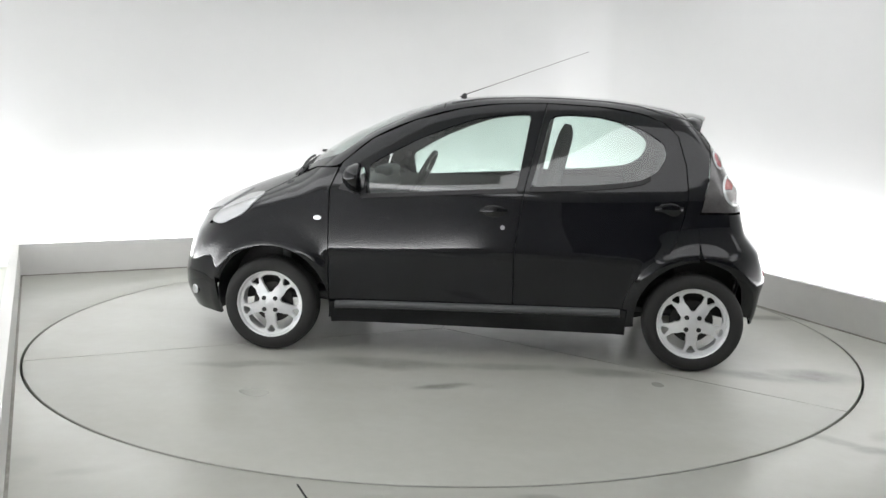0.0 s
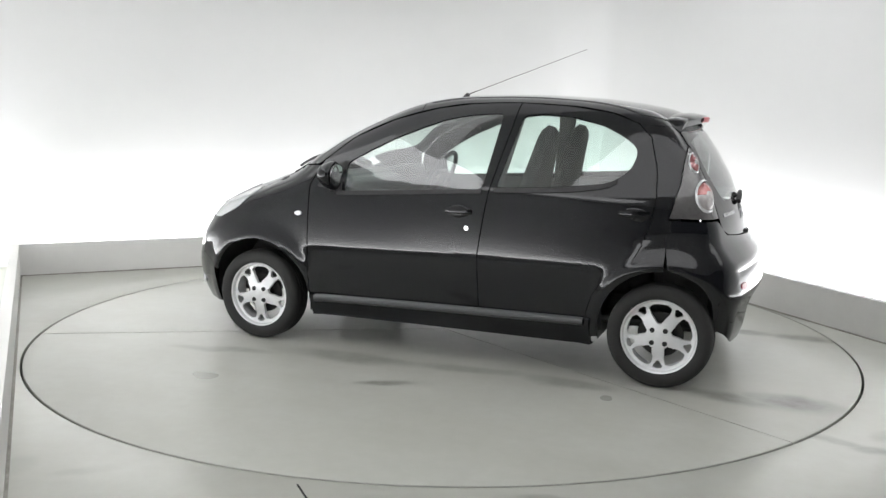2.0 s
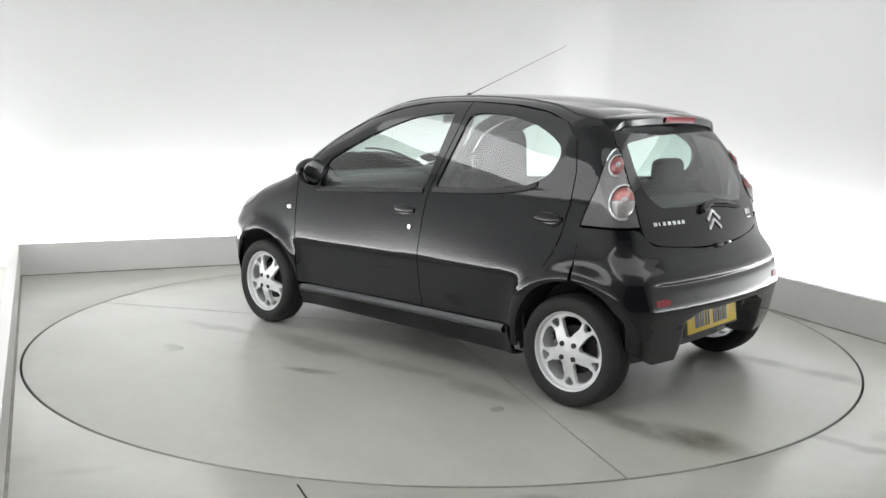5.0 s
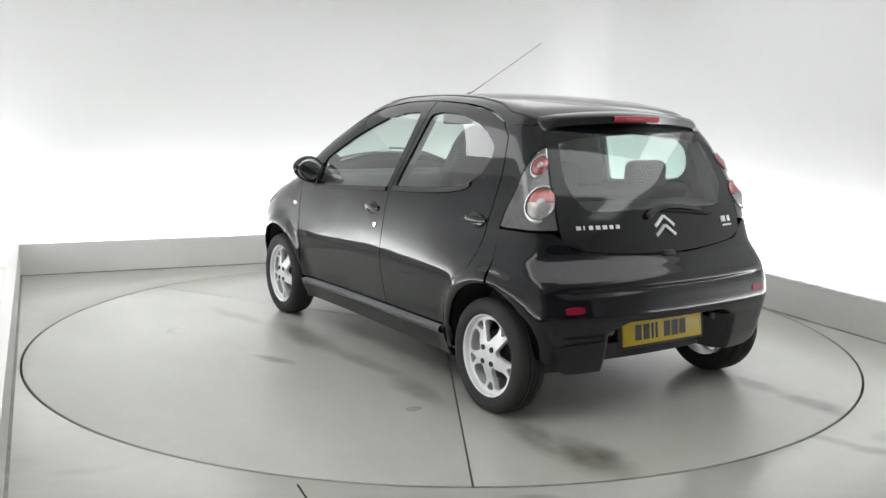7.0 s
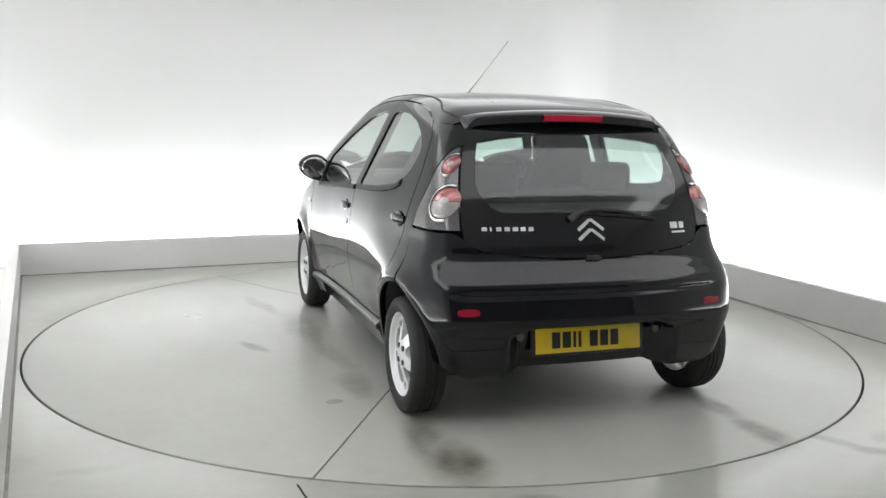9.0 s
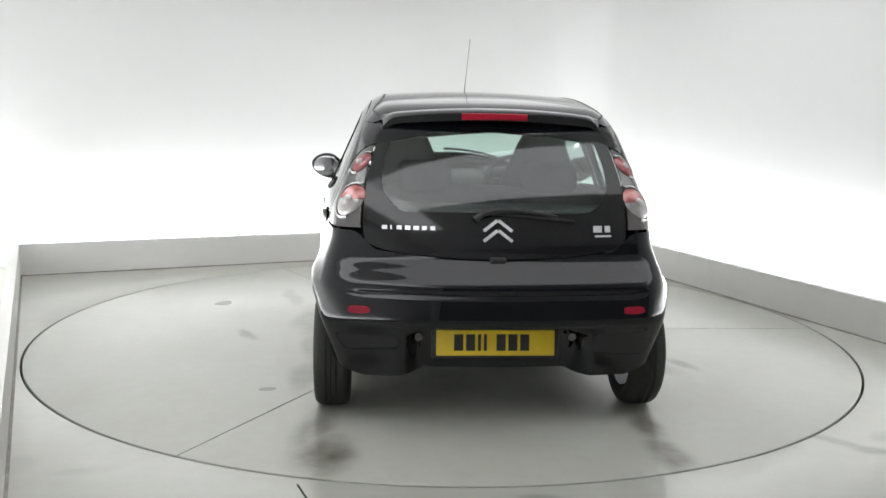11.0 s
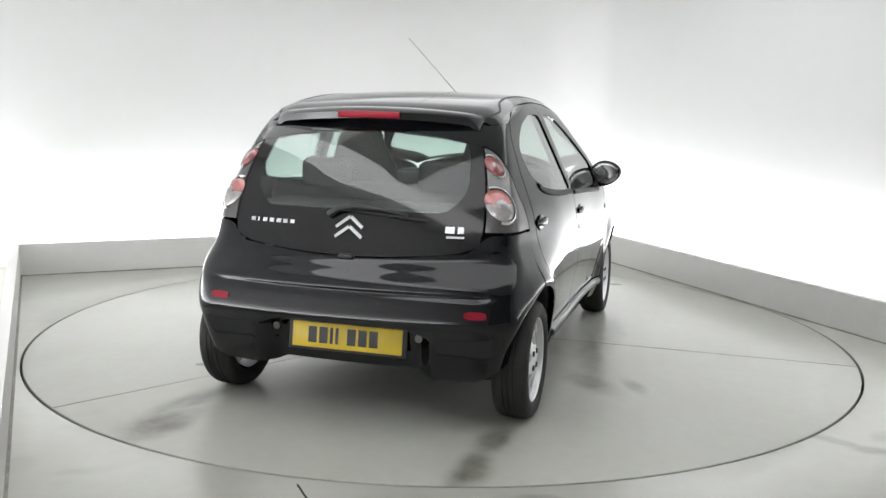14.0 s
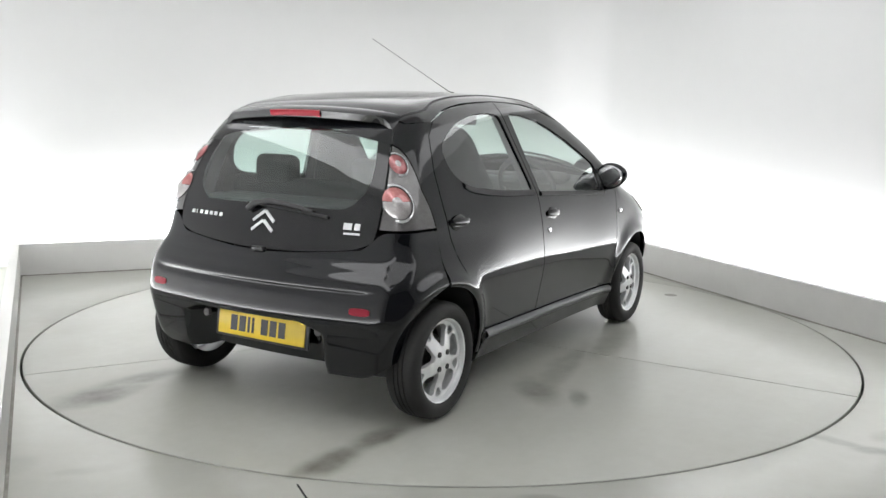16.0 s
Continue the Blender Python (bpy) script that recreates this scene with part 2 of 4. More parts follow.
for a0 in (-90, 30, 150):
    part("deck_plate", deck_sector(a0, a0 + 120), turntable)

# a joint in the floor slab, running away from the turntable
joint = box_bm((0.9, 0.007, 0.002), (0.45, 0, 0.001))
tagged(new("floor_joint", solid(joint, "floor_joint", DARK, smooth=False)), "dark joint in the concrete floor", "floor joint", kind="structure").matrix_world = pose(-0.522, -2.442, 0, 0, 0, -66)

# yellowed tape on the kerb's corner
tape = tagged(new("tape_patch", solid(box_bm((0.13, 0.003, 0.17), (0, 0, 0), 0.001), "tape_patch", TAPE)), "yellowed strip of tape stuck on the kerb corner", "tape")
tape.matrix_world = pose(-3.272, 1.478, 0.155, 0, 0, 24.6)


# ---- the car's form: x forward, y to its left, z up, origin on the ground between the axles ----
def curve(*pairs):
    """A smooth curve through pairs (argument, value), in rising order."""
    xs, ys = np.array([p[0] for p in pairs], float), np.array([p[1] for p in pairs], float)
    d = np.diff(ys) / np.diff(xs)
    t = np.zeros(len(xs))
    t[0], t[-1] = d[0], d[-1]
    for i in range(1, len(xs) - 1):
        t[i] = 0 if d[i - 1] * d[i] <= 0 else 2 * d[i - 1] * d[i] / (d[i - 1] + d[i])

    def value(x):
        x = np.clip(np.asarray(x, float), xs[0], xs[-1])
        i = np.clip(np.searchsorted(xs, x) - 1, 0, len(xs) - 2)
        h = xs[i + 1] - xs[i]
        s = (x - xs[i]) / h
        return (ys[i] * (1 + 2 * s) * (1 - s) ** 2 + ys[i + 1] * s * s * (3 - 2 * s)
                + h * (t[i] * s * (1 - s) ** 2 + t[i + 1] * s * s * (s - 1)))
    return value


TOP = curve((-1.6, 1.22), (-1.25, 1.352), (-1.147, 1.380), (-0.889, 1.430), (-0.614, 1.459), (-0.3, 1.470), (0.0, 1.463), (0.25, 1.436),
            (0.509, 1.370), (0.768, 1.264), (0.966, 1.158), (1.10, 1.066), (1.2, 1.002), (1.32, 0.955), (1.5, 0.887), (1.68, 0.810),
            (1.80, 0.725), (1.88, 0.58), (1.97, 0.30))
WIDE = curve((0.1, 0.70), (0.18, 0.73), (0.25, 0.752), (0.32, 0.768), (0.44, 0.792), (0.53, 0.808), (0.595, 0.815), (0.68, 0.8125), (0.78, 0.806), (0.88, 0.794),
             (0.95, 0.778), (1.0, 0.757), (1.1, 0.714), (1.2, 0.670), (1.3, 0.626), (1.38, 0.590), (1.45, 0.556), (1.6, 0.48))
TAPER_HIGH = curve((-1.7, 0.80), (-1.5, 0.845), (-1.3, 0.898), (-1.0, 0.953), (-0.6, 0.993), (-0.2, 1.0), (0.3, 1.003), (0.9, 1.022), (1.2, 1.012), (1.5, 0.955), (1.7, 0.875), (1.9, 0.74))
TAPER_LOW = curve((-1.7, 0.86), (-1.5, 0.905), (-1.3, 0.962), (-1.0, 0.992), (-0.6, 1.0), (0.0, 1.0), (0.3, 1.004), (0.9, 1.025), (1.2, 1.02), (1.5, 0.98), (1.7, 0.905), (1.9, 0.78))
TAIL = curve((0.15, -1.51), (0.22, -1.535), (0.3, -1.562), (0.42, -1.583), (0.485, -1.598), (0.54, -1.590), (0.60, -1.577), (0.645, -1.560), (0.69, -1.528), (0.74, -1.492), (0.8, -1.474),
             (0.87, -1.452), (1.0, -1.400), (1.1, -1.346), (1.2, -1.283), (1.3, -1.205), (1.36, -1.15), (1.5, -1.02))
NOSE = curve((0.15, 1.83), (0.3, 1.905), (0.45, 1.925), (0.6, 1.905), (0.7, 1.87), (0.8, 1.88), (1.5, 1.92))
WHEELS = ((1.17, 0.278), (-1.17, 0.278))     # centres of the arches
HUBS = ((1.18, 0.745, 0.2665), (-1.156, 0.716, 0.2665))


def step(x):
    x = np.clip(x, 0, 1)
    return x * x * (3 - 2 * x)


def blend_max(a, b, k):
    h = np.maximum(k - np.abs(a - b), 0) / k
    return np.maximum(a, b) + h * h * k / 4


def body(p):
    """Below nought inside the body, above it outside."""
    x, y, z = p[..., 0], np.abs(p[..., 1]), p[..., 2]
    lean = 0.38 * step((x - 0.05) / 0.5)
    top = (z - TOP(x + lean * y * y) + 0.085 * y * y) * 0.85
    b = step((z - 0.60) / 0.22)
    flare = 0.0
    for wx, wz in WHEELS:
        r = np.hypot(x - wx, z - wz)
        flare = flare + 0.024 * np.exp(-((r - 0.345) / 0.052) ** 2)
    side = y - WIDE(z) * (TAPER_LOW(x) * (1 - b) + TAPER_HIGH(x) * b) - flare
    rear = TAIL(z) + (0.155 + 0.025 * step((z - 0.5) / 0.2)) * y * y - x
    front = x - NOSE(z) + 0.42 * y * y
    d = blend_max(side, top, 0.09)
    d = blend_max(d, rear, 0.08)
    return blend_max(d, front, 0.2)


def shoot(o, way, reach=1.4):
    """Where rays from inside leave the body."""
    o, way = np.broadcast_arrays(np.asarray(o, float), np.asarray(way, float))
    lo, hi = np.zeros(o.shape[:-1]), np.full(o.shape[:-1], reach)
    for _ in range(34):
        mid = (lo + hi) / 2
        inside = body(o + way * mid[..., None]) < 0
        lo, hi = np.where(inside, mid, lo), np.where(inside, hi, mid)
    return o + way * lo[..., None]


def on_side(x, z):
    x, z = np.broadcast_arrays(np.asarray(x, float), np.asarray(z, float))
    return shoot(np.stack([x, 0 * x, z], -1), np.array([0.0, 1.0, 0.0]))


def on_back(y, z):
    y, z = np.broadcast_arrays(np.asarray(y, float), np.asarray(z, float))
    return on_turn(-0.95, np.arctan2(y, -0.95 - TAIL(z) - 0.18 * y * y), z, -1.0)


def on_turn(axis, phi, z, ahead):
    """By the angle round an upright axis; nought is straight ahead or straight back."""
    phi, z = np.broadcast_arrays(np.asarray(phi, float), np.asarray(z, float))
    way = np.stack([ahead * np.cos(phi), np.sin(phi), 0 * phi], -1)
    return shoot(np.stack([0 * phi + axis, 0 * phi, z], -1), way)


def on_ring(x, a, axis):
    """By the angle from upright round a level axis along the car."""
    x, a = np.broadcast_arrays(np.asarray(x, float), np.asarray(a, float))
    return shoot(np.stack([x, 0 * x, 0 * x + axis], -1), np.stack([0 * a, np.sin(a), np.cos(a)], -1))


def pushed(P, out):
    """The points moved along the body's normals."""
    e = 1e-3
    n = np.stack([body(P + np.array(v) * e) - body(P - np.array(v) * e) for v in ((1, 0, 0), (0, 1, 0), (0, 0, 1))], -1)
    n /= np.linalg.norm(n, axis=-1, keepdims=True) + 1e-9
    return P + n * out


def mirrored(P, s):
    return P * np.array([1, s, 1])


def skin(patches, name, mat, depth=0.018):
    """Patches of points (rows x columns x 3) as one sheet each, its edges folded inwards."""
    v, f = [], []
    for P in patches:
        n, m = P.shape[:2]
        base = len(v)
        v += list(P.reshape(-1, 3))
        f += [(base + i * m + j, base + i * m + j + 1, base + (i + 1) * m + j + 1, base + (i + 1) * m + j) for i in range(n - 1) for j in range(m - 1)]
        if depth:
            I = pushed(P, -depth)
            closed = np.allclose(P[0], P[-1])
            if closed:
                runs = [[(i, 0) for i in range(n)], [(i, m - 1) for i in range(n)]]
            else:
                runs = [[(i, 0) for i in range(n)], [(i, m - 1) for i in range(n)], [(0, j) for j in range(m)], [(n - 1, j) for j in range(m)]]
            for run in runs:
                s = len(v)
                v += [I[i, j] for i, j in run]
                f += [(base + run[k][0] * m + run[k][1], base + run[k + 1][0] * m + run[k + 1][1], s + k + 1, s + k) for k in range(len(run) - 1)]
    return mesh_of(name, v, f, mat)


def reach_of(c, a, poly):
    """How far a ray at angle a from c goes to the outline."""
    dx, dz = math.cos(a), math.sin(a)
    best = 0
    for i in range(len(poly)):
        (x1, z1), (x2, z2) = poly[i], poly[(i + 1) % len(poly)]
        ex, ez = x2 - x1, z2 - z1
        den = dx * ez - dz * ex
        if abs(den) < 1e-9:
            continue
        t = ((x1 - c[0]) * ez - (z1 - c[1]) * ex) / den
        s = ((x1 - c[0]) * dz - (z1 - c[1]) * dx) / den
        if t > 0 and -1e-6 <= s <= 1 + 1e-6:
            best = max(best, t)
    return best


def softened(poly, r):
    """The outline with its corners rounded."""
    out = []
    for i in range(len(poly)):
        p, a, b = (np.array(q, float) for q in (poly[i], poly[i - 1], poly[(i + 1) % len(poly)]))
        ra, rb = min(r, np.linalg.norm(a - p) * 0.45), min(r, np.linalg.norm(b - p) * 0.45)
        q0, q1 = p + (a - p) / np.linalg.norm(a - p) * ra, p + (b - p) / np.linalg.norm(b - p) * rb
        out += [tuple(q0 * (1 - t) ** 2 + 2 * p * t * (1 - t) + q1 * t * t) for t in (0, 0.33, 0.67, 1)]
    return out


def shrunk(poly, by):
    """The outline drawn in by a margin."""
    c = np.mean(np.array(poly), axis=0)
    return [tuple(np.array(p) - (np.array(p) - c) / np.linalg.norm(np.array(p) - c) * by) for p in poly]


def between(c, inner, outer, rings, a0=0.0, a1=2 * math.pi, count=110):
    """A polar sheet in two dimensions from an inner outline (or radius) to an outer one."""
    angles = set(np.linspace(a0, a1, count))
    for poly in (inner, outer):
        if isinstance(poly, list):
            for p in poly:
                a = math.atan2(p[1] - c[1], p[0] - c[0])
                for q in (a, a + 2 * math.pi):
                    if a0 < q < a1:
                        angles.add(q)
    angles = sorted(angles)
    out = []
    for a in angles:
        r0 = inner if not isinstance(inner, list) else reach_of(c, a, inner)
        r1 = outer if not isinstance(outer, list) else reach_of(c, a, outer)
        rs = r0 + (r1 - r0) * np.linspace(0, 1, rings)
        out.append(np.stack([c[0] + rs * math.cos(a), c[1] + rs * math.sin(a)], -1))
    return np.array(out)


# ---- the car's materials ----
PAINT = material("black_car_paint", (0.010, 0.010, 0.011), 0.35, 0.0, coat=1.0, coat_rough=0.03, spec=0.02)
mottled(PAINT, (0.0022, 0.0026, 0.0040), (0.0034, 0.0039, 0.0056), 0.8, rough=(0.38, 0.5))
GLOSS_BLACK = material("gloss_black_trim", (0.008, 0.008, 0.009), 0.08)
PLASTIC = material("black_textured_plastic", (0.018, 0.018, 0.019), 0.5)
mottled(PLASTIC, (0.014, 0.014, 0.015), (0.024, 0.024, 0.025), 6.0, rough=(0.42, 0.6))
SATIN = material("dark_grey_satin_plastic", (0.07, 0.072, 0.076), 0.3)
mottled(SATIN, (0.055, 0.057, 0.06), (0.085, 0.087, 0.09), 5.0, rough=(0.24, 0.36))
RUBBER = material("tyre_rubber", (0.02, 0.02, 0.02), 0.75)
mottled(RUBBER, (0.008, 0.008, 0.008), (0.020, 0.0195, 0.019), 9.0, rough=(0.6, 0.85), bump=0.2, bump_scale=300)
ALLOY = material("silver_painted_alloy", (0.72, 0.73, 0.74), 0.34, 0.35, coat=0.4)
mottled(ALLOY, (0.66, 0.67, 0.68), (0.80, 0.80, 0.81), 14.0, rough=(0.28, 0.42))
STEEL = material("brake_steel", (0.035, 0.033, 0.032), 0.5, 0.5)
CHROME = material("chrome", (0.85, 0.85, 0.86), 0.12, 1.0)
SILVER = material("silver_lettering", (0.80, 0.81, 0.82), 0.25, 0.6)
CABIN = material("dark_grey_cabin_plastic", (0.05, 0.052, 0.053), 0.6)
mottled(CABIN, (0.04, 0.042, 0.043), (0.065, 0.066, 0.067), 4.0, rough=(0.5, 0.7))
CLOTH = material("charcoal_seat_cloth", (0.03, 0.031, 0.033), 0.9)
mottled(CLOTH, (0.013, 0.014, 0.015), (0.026, 0.027, 0.029), 6.0, rough=(0.8, 0.95))
LINING = material("pale_grey_headlining", (0.35, 0.35, 0.34), 0.9)
RED = material("red_lens", (0.32, 0.006, 0.022), 0.3, coat=0.0, spec=0.25)
DULLRED = material("smoked_red_lens", (0.20, 0.045, 0.05), 0.15, 0.2, coat=1.0)
mottled(DULLRED, (0.20, 0.03, 0.035), (0.38, 0.15, 0.155), 14.0, spread=0.4, rough=(0.1, 0.25))
DARKRED = material("dark_red_reflector", (0.22, 0.006, 0.02), 0.3, coat=0.0, spec=0.25)
SMOKED = material("smoked_lamp_housing", (0.06, 0.06, 0.063), 0.2, 0.3, coat=1.0)
mottled(SMOKED, (0.055, 0.053, 0.054), (0.13, 0.124, 0.124), 8.0, rough=(0.15, 0.3))
GREYLENS = material("clear_lens_over_grey", (0.40, 0.385, 0.385), 0.14, 0.3, coat=1.0)
mottled(GREYLENS, (0.26, 0.24, 0.24), (0.50, 0.48, 0.48), 18.0, spread=0.35, rough=(0.1, 0.25))
WHITELENS = material("clear_lens_over_reflector", (0.62, 0.63, 0.64), 0.15, 0.4, coat=1.0)
PINK = material("pale_red_lens", (0.36, 0.075, 0.072), 0.12, 0.2, coat=1.0)
mottled(PINK, (0.30, 0.055, 0.055), (0.50, 0.22, 0.21), 16.0, spread=0.4, rough=(0.1, 0.25))
YELLOW = material("yellow_reflective_plate", (0.70, 0.50, 0.025), 0.35)
mottled(YELLOW, (0.64, 0.45, 0.02), (0.74, 0.53, 0.03), 20.0, rough=(0.28, 0.42))
INK = material("black_plate_print", (0.015, 0.014, 0.012), 0.45)
MIRROR = material("mirror_glass", (0.5, 0.5, 0.51), 0.03, 1.0)


def glass(name, tint, gloss=0.02, shine=0.08):
    """A pane: tinted see-through, with gloss by the angle."""
    m = bpy.data.materials.new(name)
    m.use_nodes = True
    nodes = m.node_tree.nodes
    nodes.remove(nodes["Principled BSDF"])
    tr = nd(m, "ShaderNodeBsdfTransparent", Color=(*tint, 1))
    gl = nd(m, "ShaderNodeBsdfGlossy", Color=(1, 1, 1, 1), Roughness=gloss)
    lw = nd(m, "ShaderNodeLayerWeight", Blend=0.5)
    pw = nd(m, "ShaderNodeMath")
    pw.operation, pw.inputs[1].default_value = "POWER", 3.2
    fr = nd(m, "ShaderNodeMath")
    fr.operation, fr.inputs[1].default_value, fr.inputs[2].default_value = "MULTIPLY_ADD", 0.85, shine
    tie(m, lw.outputs["Facing"], pw.inputs[0]), tie(m, pw.outputs[0], fr.inputs[0])
    mx = nd(m, "ShaderNodeMixShader")
    tie(m, fr.outputs[0], mx.inputs[0]), tie(m, tr.outputs[0], mx.inputs[1]), tie(m, gl.outputs[0], mx.inputs[2])
    tie(m, mx.outputs[0], nodes["Material Output"].inputs["Surface"])
    return m


PANE = glass("green_tinted_glass", (0.80, 0.90, 0.86), shine=0.11)
REARPANE = glass("rear_glass", (0.66, 0.80, 0.75), shine=0.075)

car = tagged(new("hatchback_car"), "small black five-door hatchback parked on the turntable", "car")
car.empty_display_size = 0.3

# ---- side panels ----
DOOR_SPLIT = [(-0.19, 0.315), (-0.19, 0.62), (-0.213, 0.80), (-0.235, 0.96), (-0.30, 1.25), (-0.335, 1.416)]
FRONT_DOOR = ([(0.832, 0.315), (0.832, 0.93), (0.775, 1.075), (0.62, 1.207), (0.389, 1.312), (0.133, 1.380), (-0.056, 1.406), (-0.20, 1.414)]
              + [(x + 0.003, z) for x, z in reversed(DOOR_SPLIT)])
FRONT_GLASS = softened([(0.612, 0.905), (0.625, 1.065), (0.50, 1.140), (0.36, 1.213), (0.20, 1.278), (0.06, 1.325), (-0.10, 1.352), (-0.252, 1.360), (-0.192, 0.955)], 0.03)
ARCH_EDGE = [(-1.17 + 0.40 * math.cos(radians(a)), 0.278 + 0.40 * math.sin(radians(a))) for a in (10, 25, 40, 55, 66)]
DOOR_BACK = [(-1.045, 0.72), (-1.075, 0.82), (-1.098, 0.95), (-1.085, 1.10), (-1.04, 1.255), (-0.965, 1.325)]
REAR_DOOR = ([(x - 0.003, z) for x, z in DOOR_SPLIT] + [(-0.614, 1.402), (-0.83, 1.372)] + list(reversed(DOOR_BACK)) + list(reversed(ARCH_EDGE)) + [(-0.785, 0.315)])
REAR_GLASS = softened([(-0.268, 0.972), (-0.36, 1.348), (-0.45, 1.362), (-0.614, 1.354), (-0.793, 1.313), (-0.90, 1.262), (-0.968, 1.215), (-0.985, 1.165),
                       (-0.955, 1.085), (-0.87, 1.022), (-0.6, 0.990)], 0.03)
F_ARCH, R_ARCH = 0.332, 0.328


def side_panel(name, s, sheet, label="", mat=PAINT, out=0.0, depth=0.02, parent=None):
    P = on_side(sheet[..., 0], sheet[..., 1])
    if out:
        P = pushed(P, out)
    return part(name, skin([mirrored(P, s)], name, mat, depth), parent or car, label)


def pull_handle(parent, s, x, z):
    c = on_side(x, z)
    bm = bmesh.new()
    bmesh.ops.create_uvsphere(bm, u_segments=24, v_segments=14, radius=1.0, matrix=Matrix.Translation((x, (c[1] - 0.002) * s, z)) @ Matrix.Diagonal((0.066, 0.007, 0.040, 1)))
    h = part("handle_cup", solid(bm, "handle_cup", GLOSS_BLACK), parent)
    rows = []
    for k in range(13):
        u = k / 12
        xx, bow = x - 0.075 + 0.15 * u, 0.017 * math.sin(math.pi * u) ** 0.6
        y = float(on_side(xx, z + 0.008)[1]) + bow
        w = 0.011 + 0.004 * math.sin(math.pi * u)
        rows.append([(xx, (y - 0.008) * s, z + 0.008 - w), (xx, (y + 0.004) * s, z + 0.006 - w), (xx, (y + 0.008) * s, z + 0.008),
                     (xx, (y + 0.004) * s, z + 0.010 + w), (xx, (y - 0.008) * s, z + 0.008 + w), (xx, (y - 0.008) * s, z + 0.008 - w)])
    part("door_handle", skin([np.array(rows)], "door_handle", PAINT, 0), parent, "black painted pull handle")
    return h


def disc_on(name, parent, P, n, r, thick, mat, label="", seg=24, ratio=1.0):
    q = Vector(n).to_track_quat("Z", "Y").to_matrix().to_4x4()
    bm = bmesh.new()
    bmesh.ops.create_cone(bm, cap_ends=True, segments=seg, radius1=r, radius2=r * 0.88, depth=thick,
                          matrix=Matrix.Translation(P) @ q @ Matrix.Diagonal((1, ratio, 1, 1)) @ Matrix.Translation((0, 0, thick / 2)))
    return part(name, solid(bm, name, mat), parent, label)


def belt_trim(parent, s, xs, zs):
    """The rubber strip under a window."""
    P = on_side(np.array(xs)[:, None] + np.zeros((1, 5)), np.array(zs)[:, None] + np.array([[-0.012, -0.012, 0.0, 0.012, 0.012]]))
    P = P + np.array([0, 1, 0]) * np.array([[[-0.004], [0.007], [0.009], [0.007], [-0.012]]])
    part("window_seal", skin([mirrored(P, s)], "window_seal", PLASTIC, 0), parent)


for s in (1, -1):
    d = side_panel("front_door", s, between((0.2, 1.12), FRONT_GLASS, FRONT_DOOR, 36, count=240))
    side_panel("window", s, between((0.2, 1.12), 0.0, FRONT_GLASS, 10), "pale green tinted side window", PANE, -0.007, 0.0, d)
    pull_handle(d, s, -0.075, 0.832)
    c = on_side(-0.125, 0.752)
    disc_on("key_lock", d, (-0.125, c[1] * s, 0.752), (0, s, 0), 0.014, 0.006, CHROME, "round bright key lock")
    belt_trim(d, s, np.linspace(0.66, -0.195, 16), np.linspace(0.897, 0.950, 16))
    # the inner face of the door
    P = on_side(np.linspace(0.82, -0.19, 14)[:, None] + np.zeros((1, 8)), np.linspace(0.25, 0.925, 8)[None] + np.zeros((14, 1)))
    part("door_card", skin([mirrored(P - np.array([0, 0.07, 0]), s)], "door_card", CABIN, 0), d)

    d = side_panel("rear_door", s, between((-0.60, 1.17), REAR_GLASS, REAR_DOOR, 36, count=240))
    side_panel("window", s, between((-0.60, 1.17), 0.0, REAR_GLASS, 10), "pale green tinted side window", PANE, -0.007, 0.0, d)
    pull_handle(d, s, -1.0, 0.868)
    seal = curve((0.0, 0.958), (0.5, 0.976), (0.88, 1.008), (1.0, 1.045))
    belt_trim(d, s, np.linspace(-0.262, -0.90, 18), seal(np.linspace(0, 0.965, 18)))
    P = on_side(np.linspace(-0.2, -0.85, 10)[:, None] + np.zeros((1, 8)), np.linspace(0.25, 0.945, 8)[None] + np.zeros((10, 1)))
    part("door_card", skin([mirrored(P - np.array([0, 0.07, 0]), s)], "door_card", CABIN, 0), d)

    # front wing round its wheel
    wing = [(0.838, 0.20), (0.838, 0.93), (0.80, 1.045), (0.95, 1.035), (1.1, 0.968), (1.235, 0.893), (1.4, 0.828), (1.53, 0.735), (1.575, 0.64), (1.54, 0.50), (1.53, 0.38)]
    w = side_panel("front_wing", s, between((1.17, 0.278), F_ARCH, wing, 16, radians(20), radians(193)))
    c = on_side(0.897, 0.772)
    disc_on("side_repeater", w, (0.897, c[1] * s, 0.772), (0, s, 0), 0.024, 0.008, WHITELENS, "small oval clear side repeater", ratio=0.62)
    # rear quarter: strip round the arch and the rear pillar
    edge = [(x - 0.006 if z > 0.6 else x - 0.006, z + 0.004) for x, z in ARCH_EDGE]
    low = between((-1.17, 0.278), R_ARCH, [(-0.785, 0.20), (-0.787, 0.32)] + edge + [(-1.051, 0.72), (-1.051, 0.75), (-1.162, 0.75), (-1.30, 0.75)], 12, radians(-8), radians(89.3), 50)
    hi_x = np.interp(np.linspace(0.75, 1.330, 24), [0.72, 0.82, 0.95, 1.10, 1.255, 1.325], [-1.051, -1.081, -1.104, -1.091, -1.046, -0.971])
    lo_x = np.interp(np.linspace(0.75, 1.330, 24), [0.74, 0.854, 1.03, 1.339], [-1.160, -1.163, -1.205, -1.222])
    u = np.linspace(0, 1, 8)[None]
    xs = hi_x[:, None] * (1 - u) + lo_x[:, None] * u
    P1, P2 = on_side(low[..., 0], low[..., 1]), on_side(xs, np.linspace(0.75, 1.330, 24)[:, None] + 0 * u)
    part("rear_quarter_panel", skin([mirrored(P1, s), mirrored(P2, s)], "rear_quarter_panel", PAINT, 0.02), car)
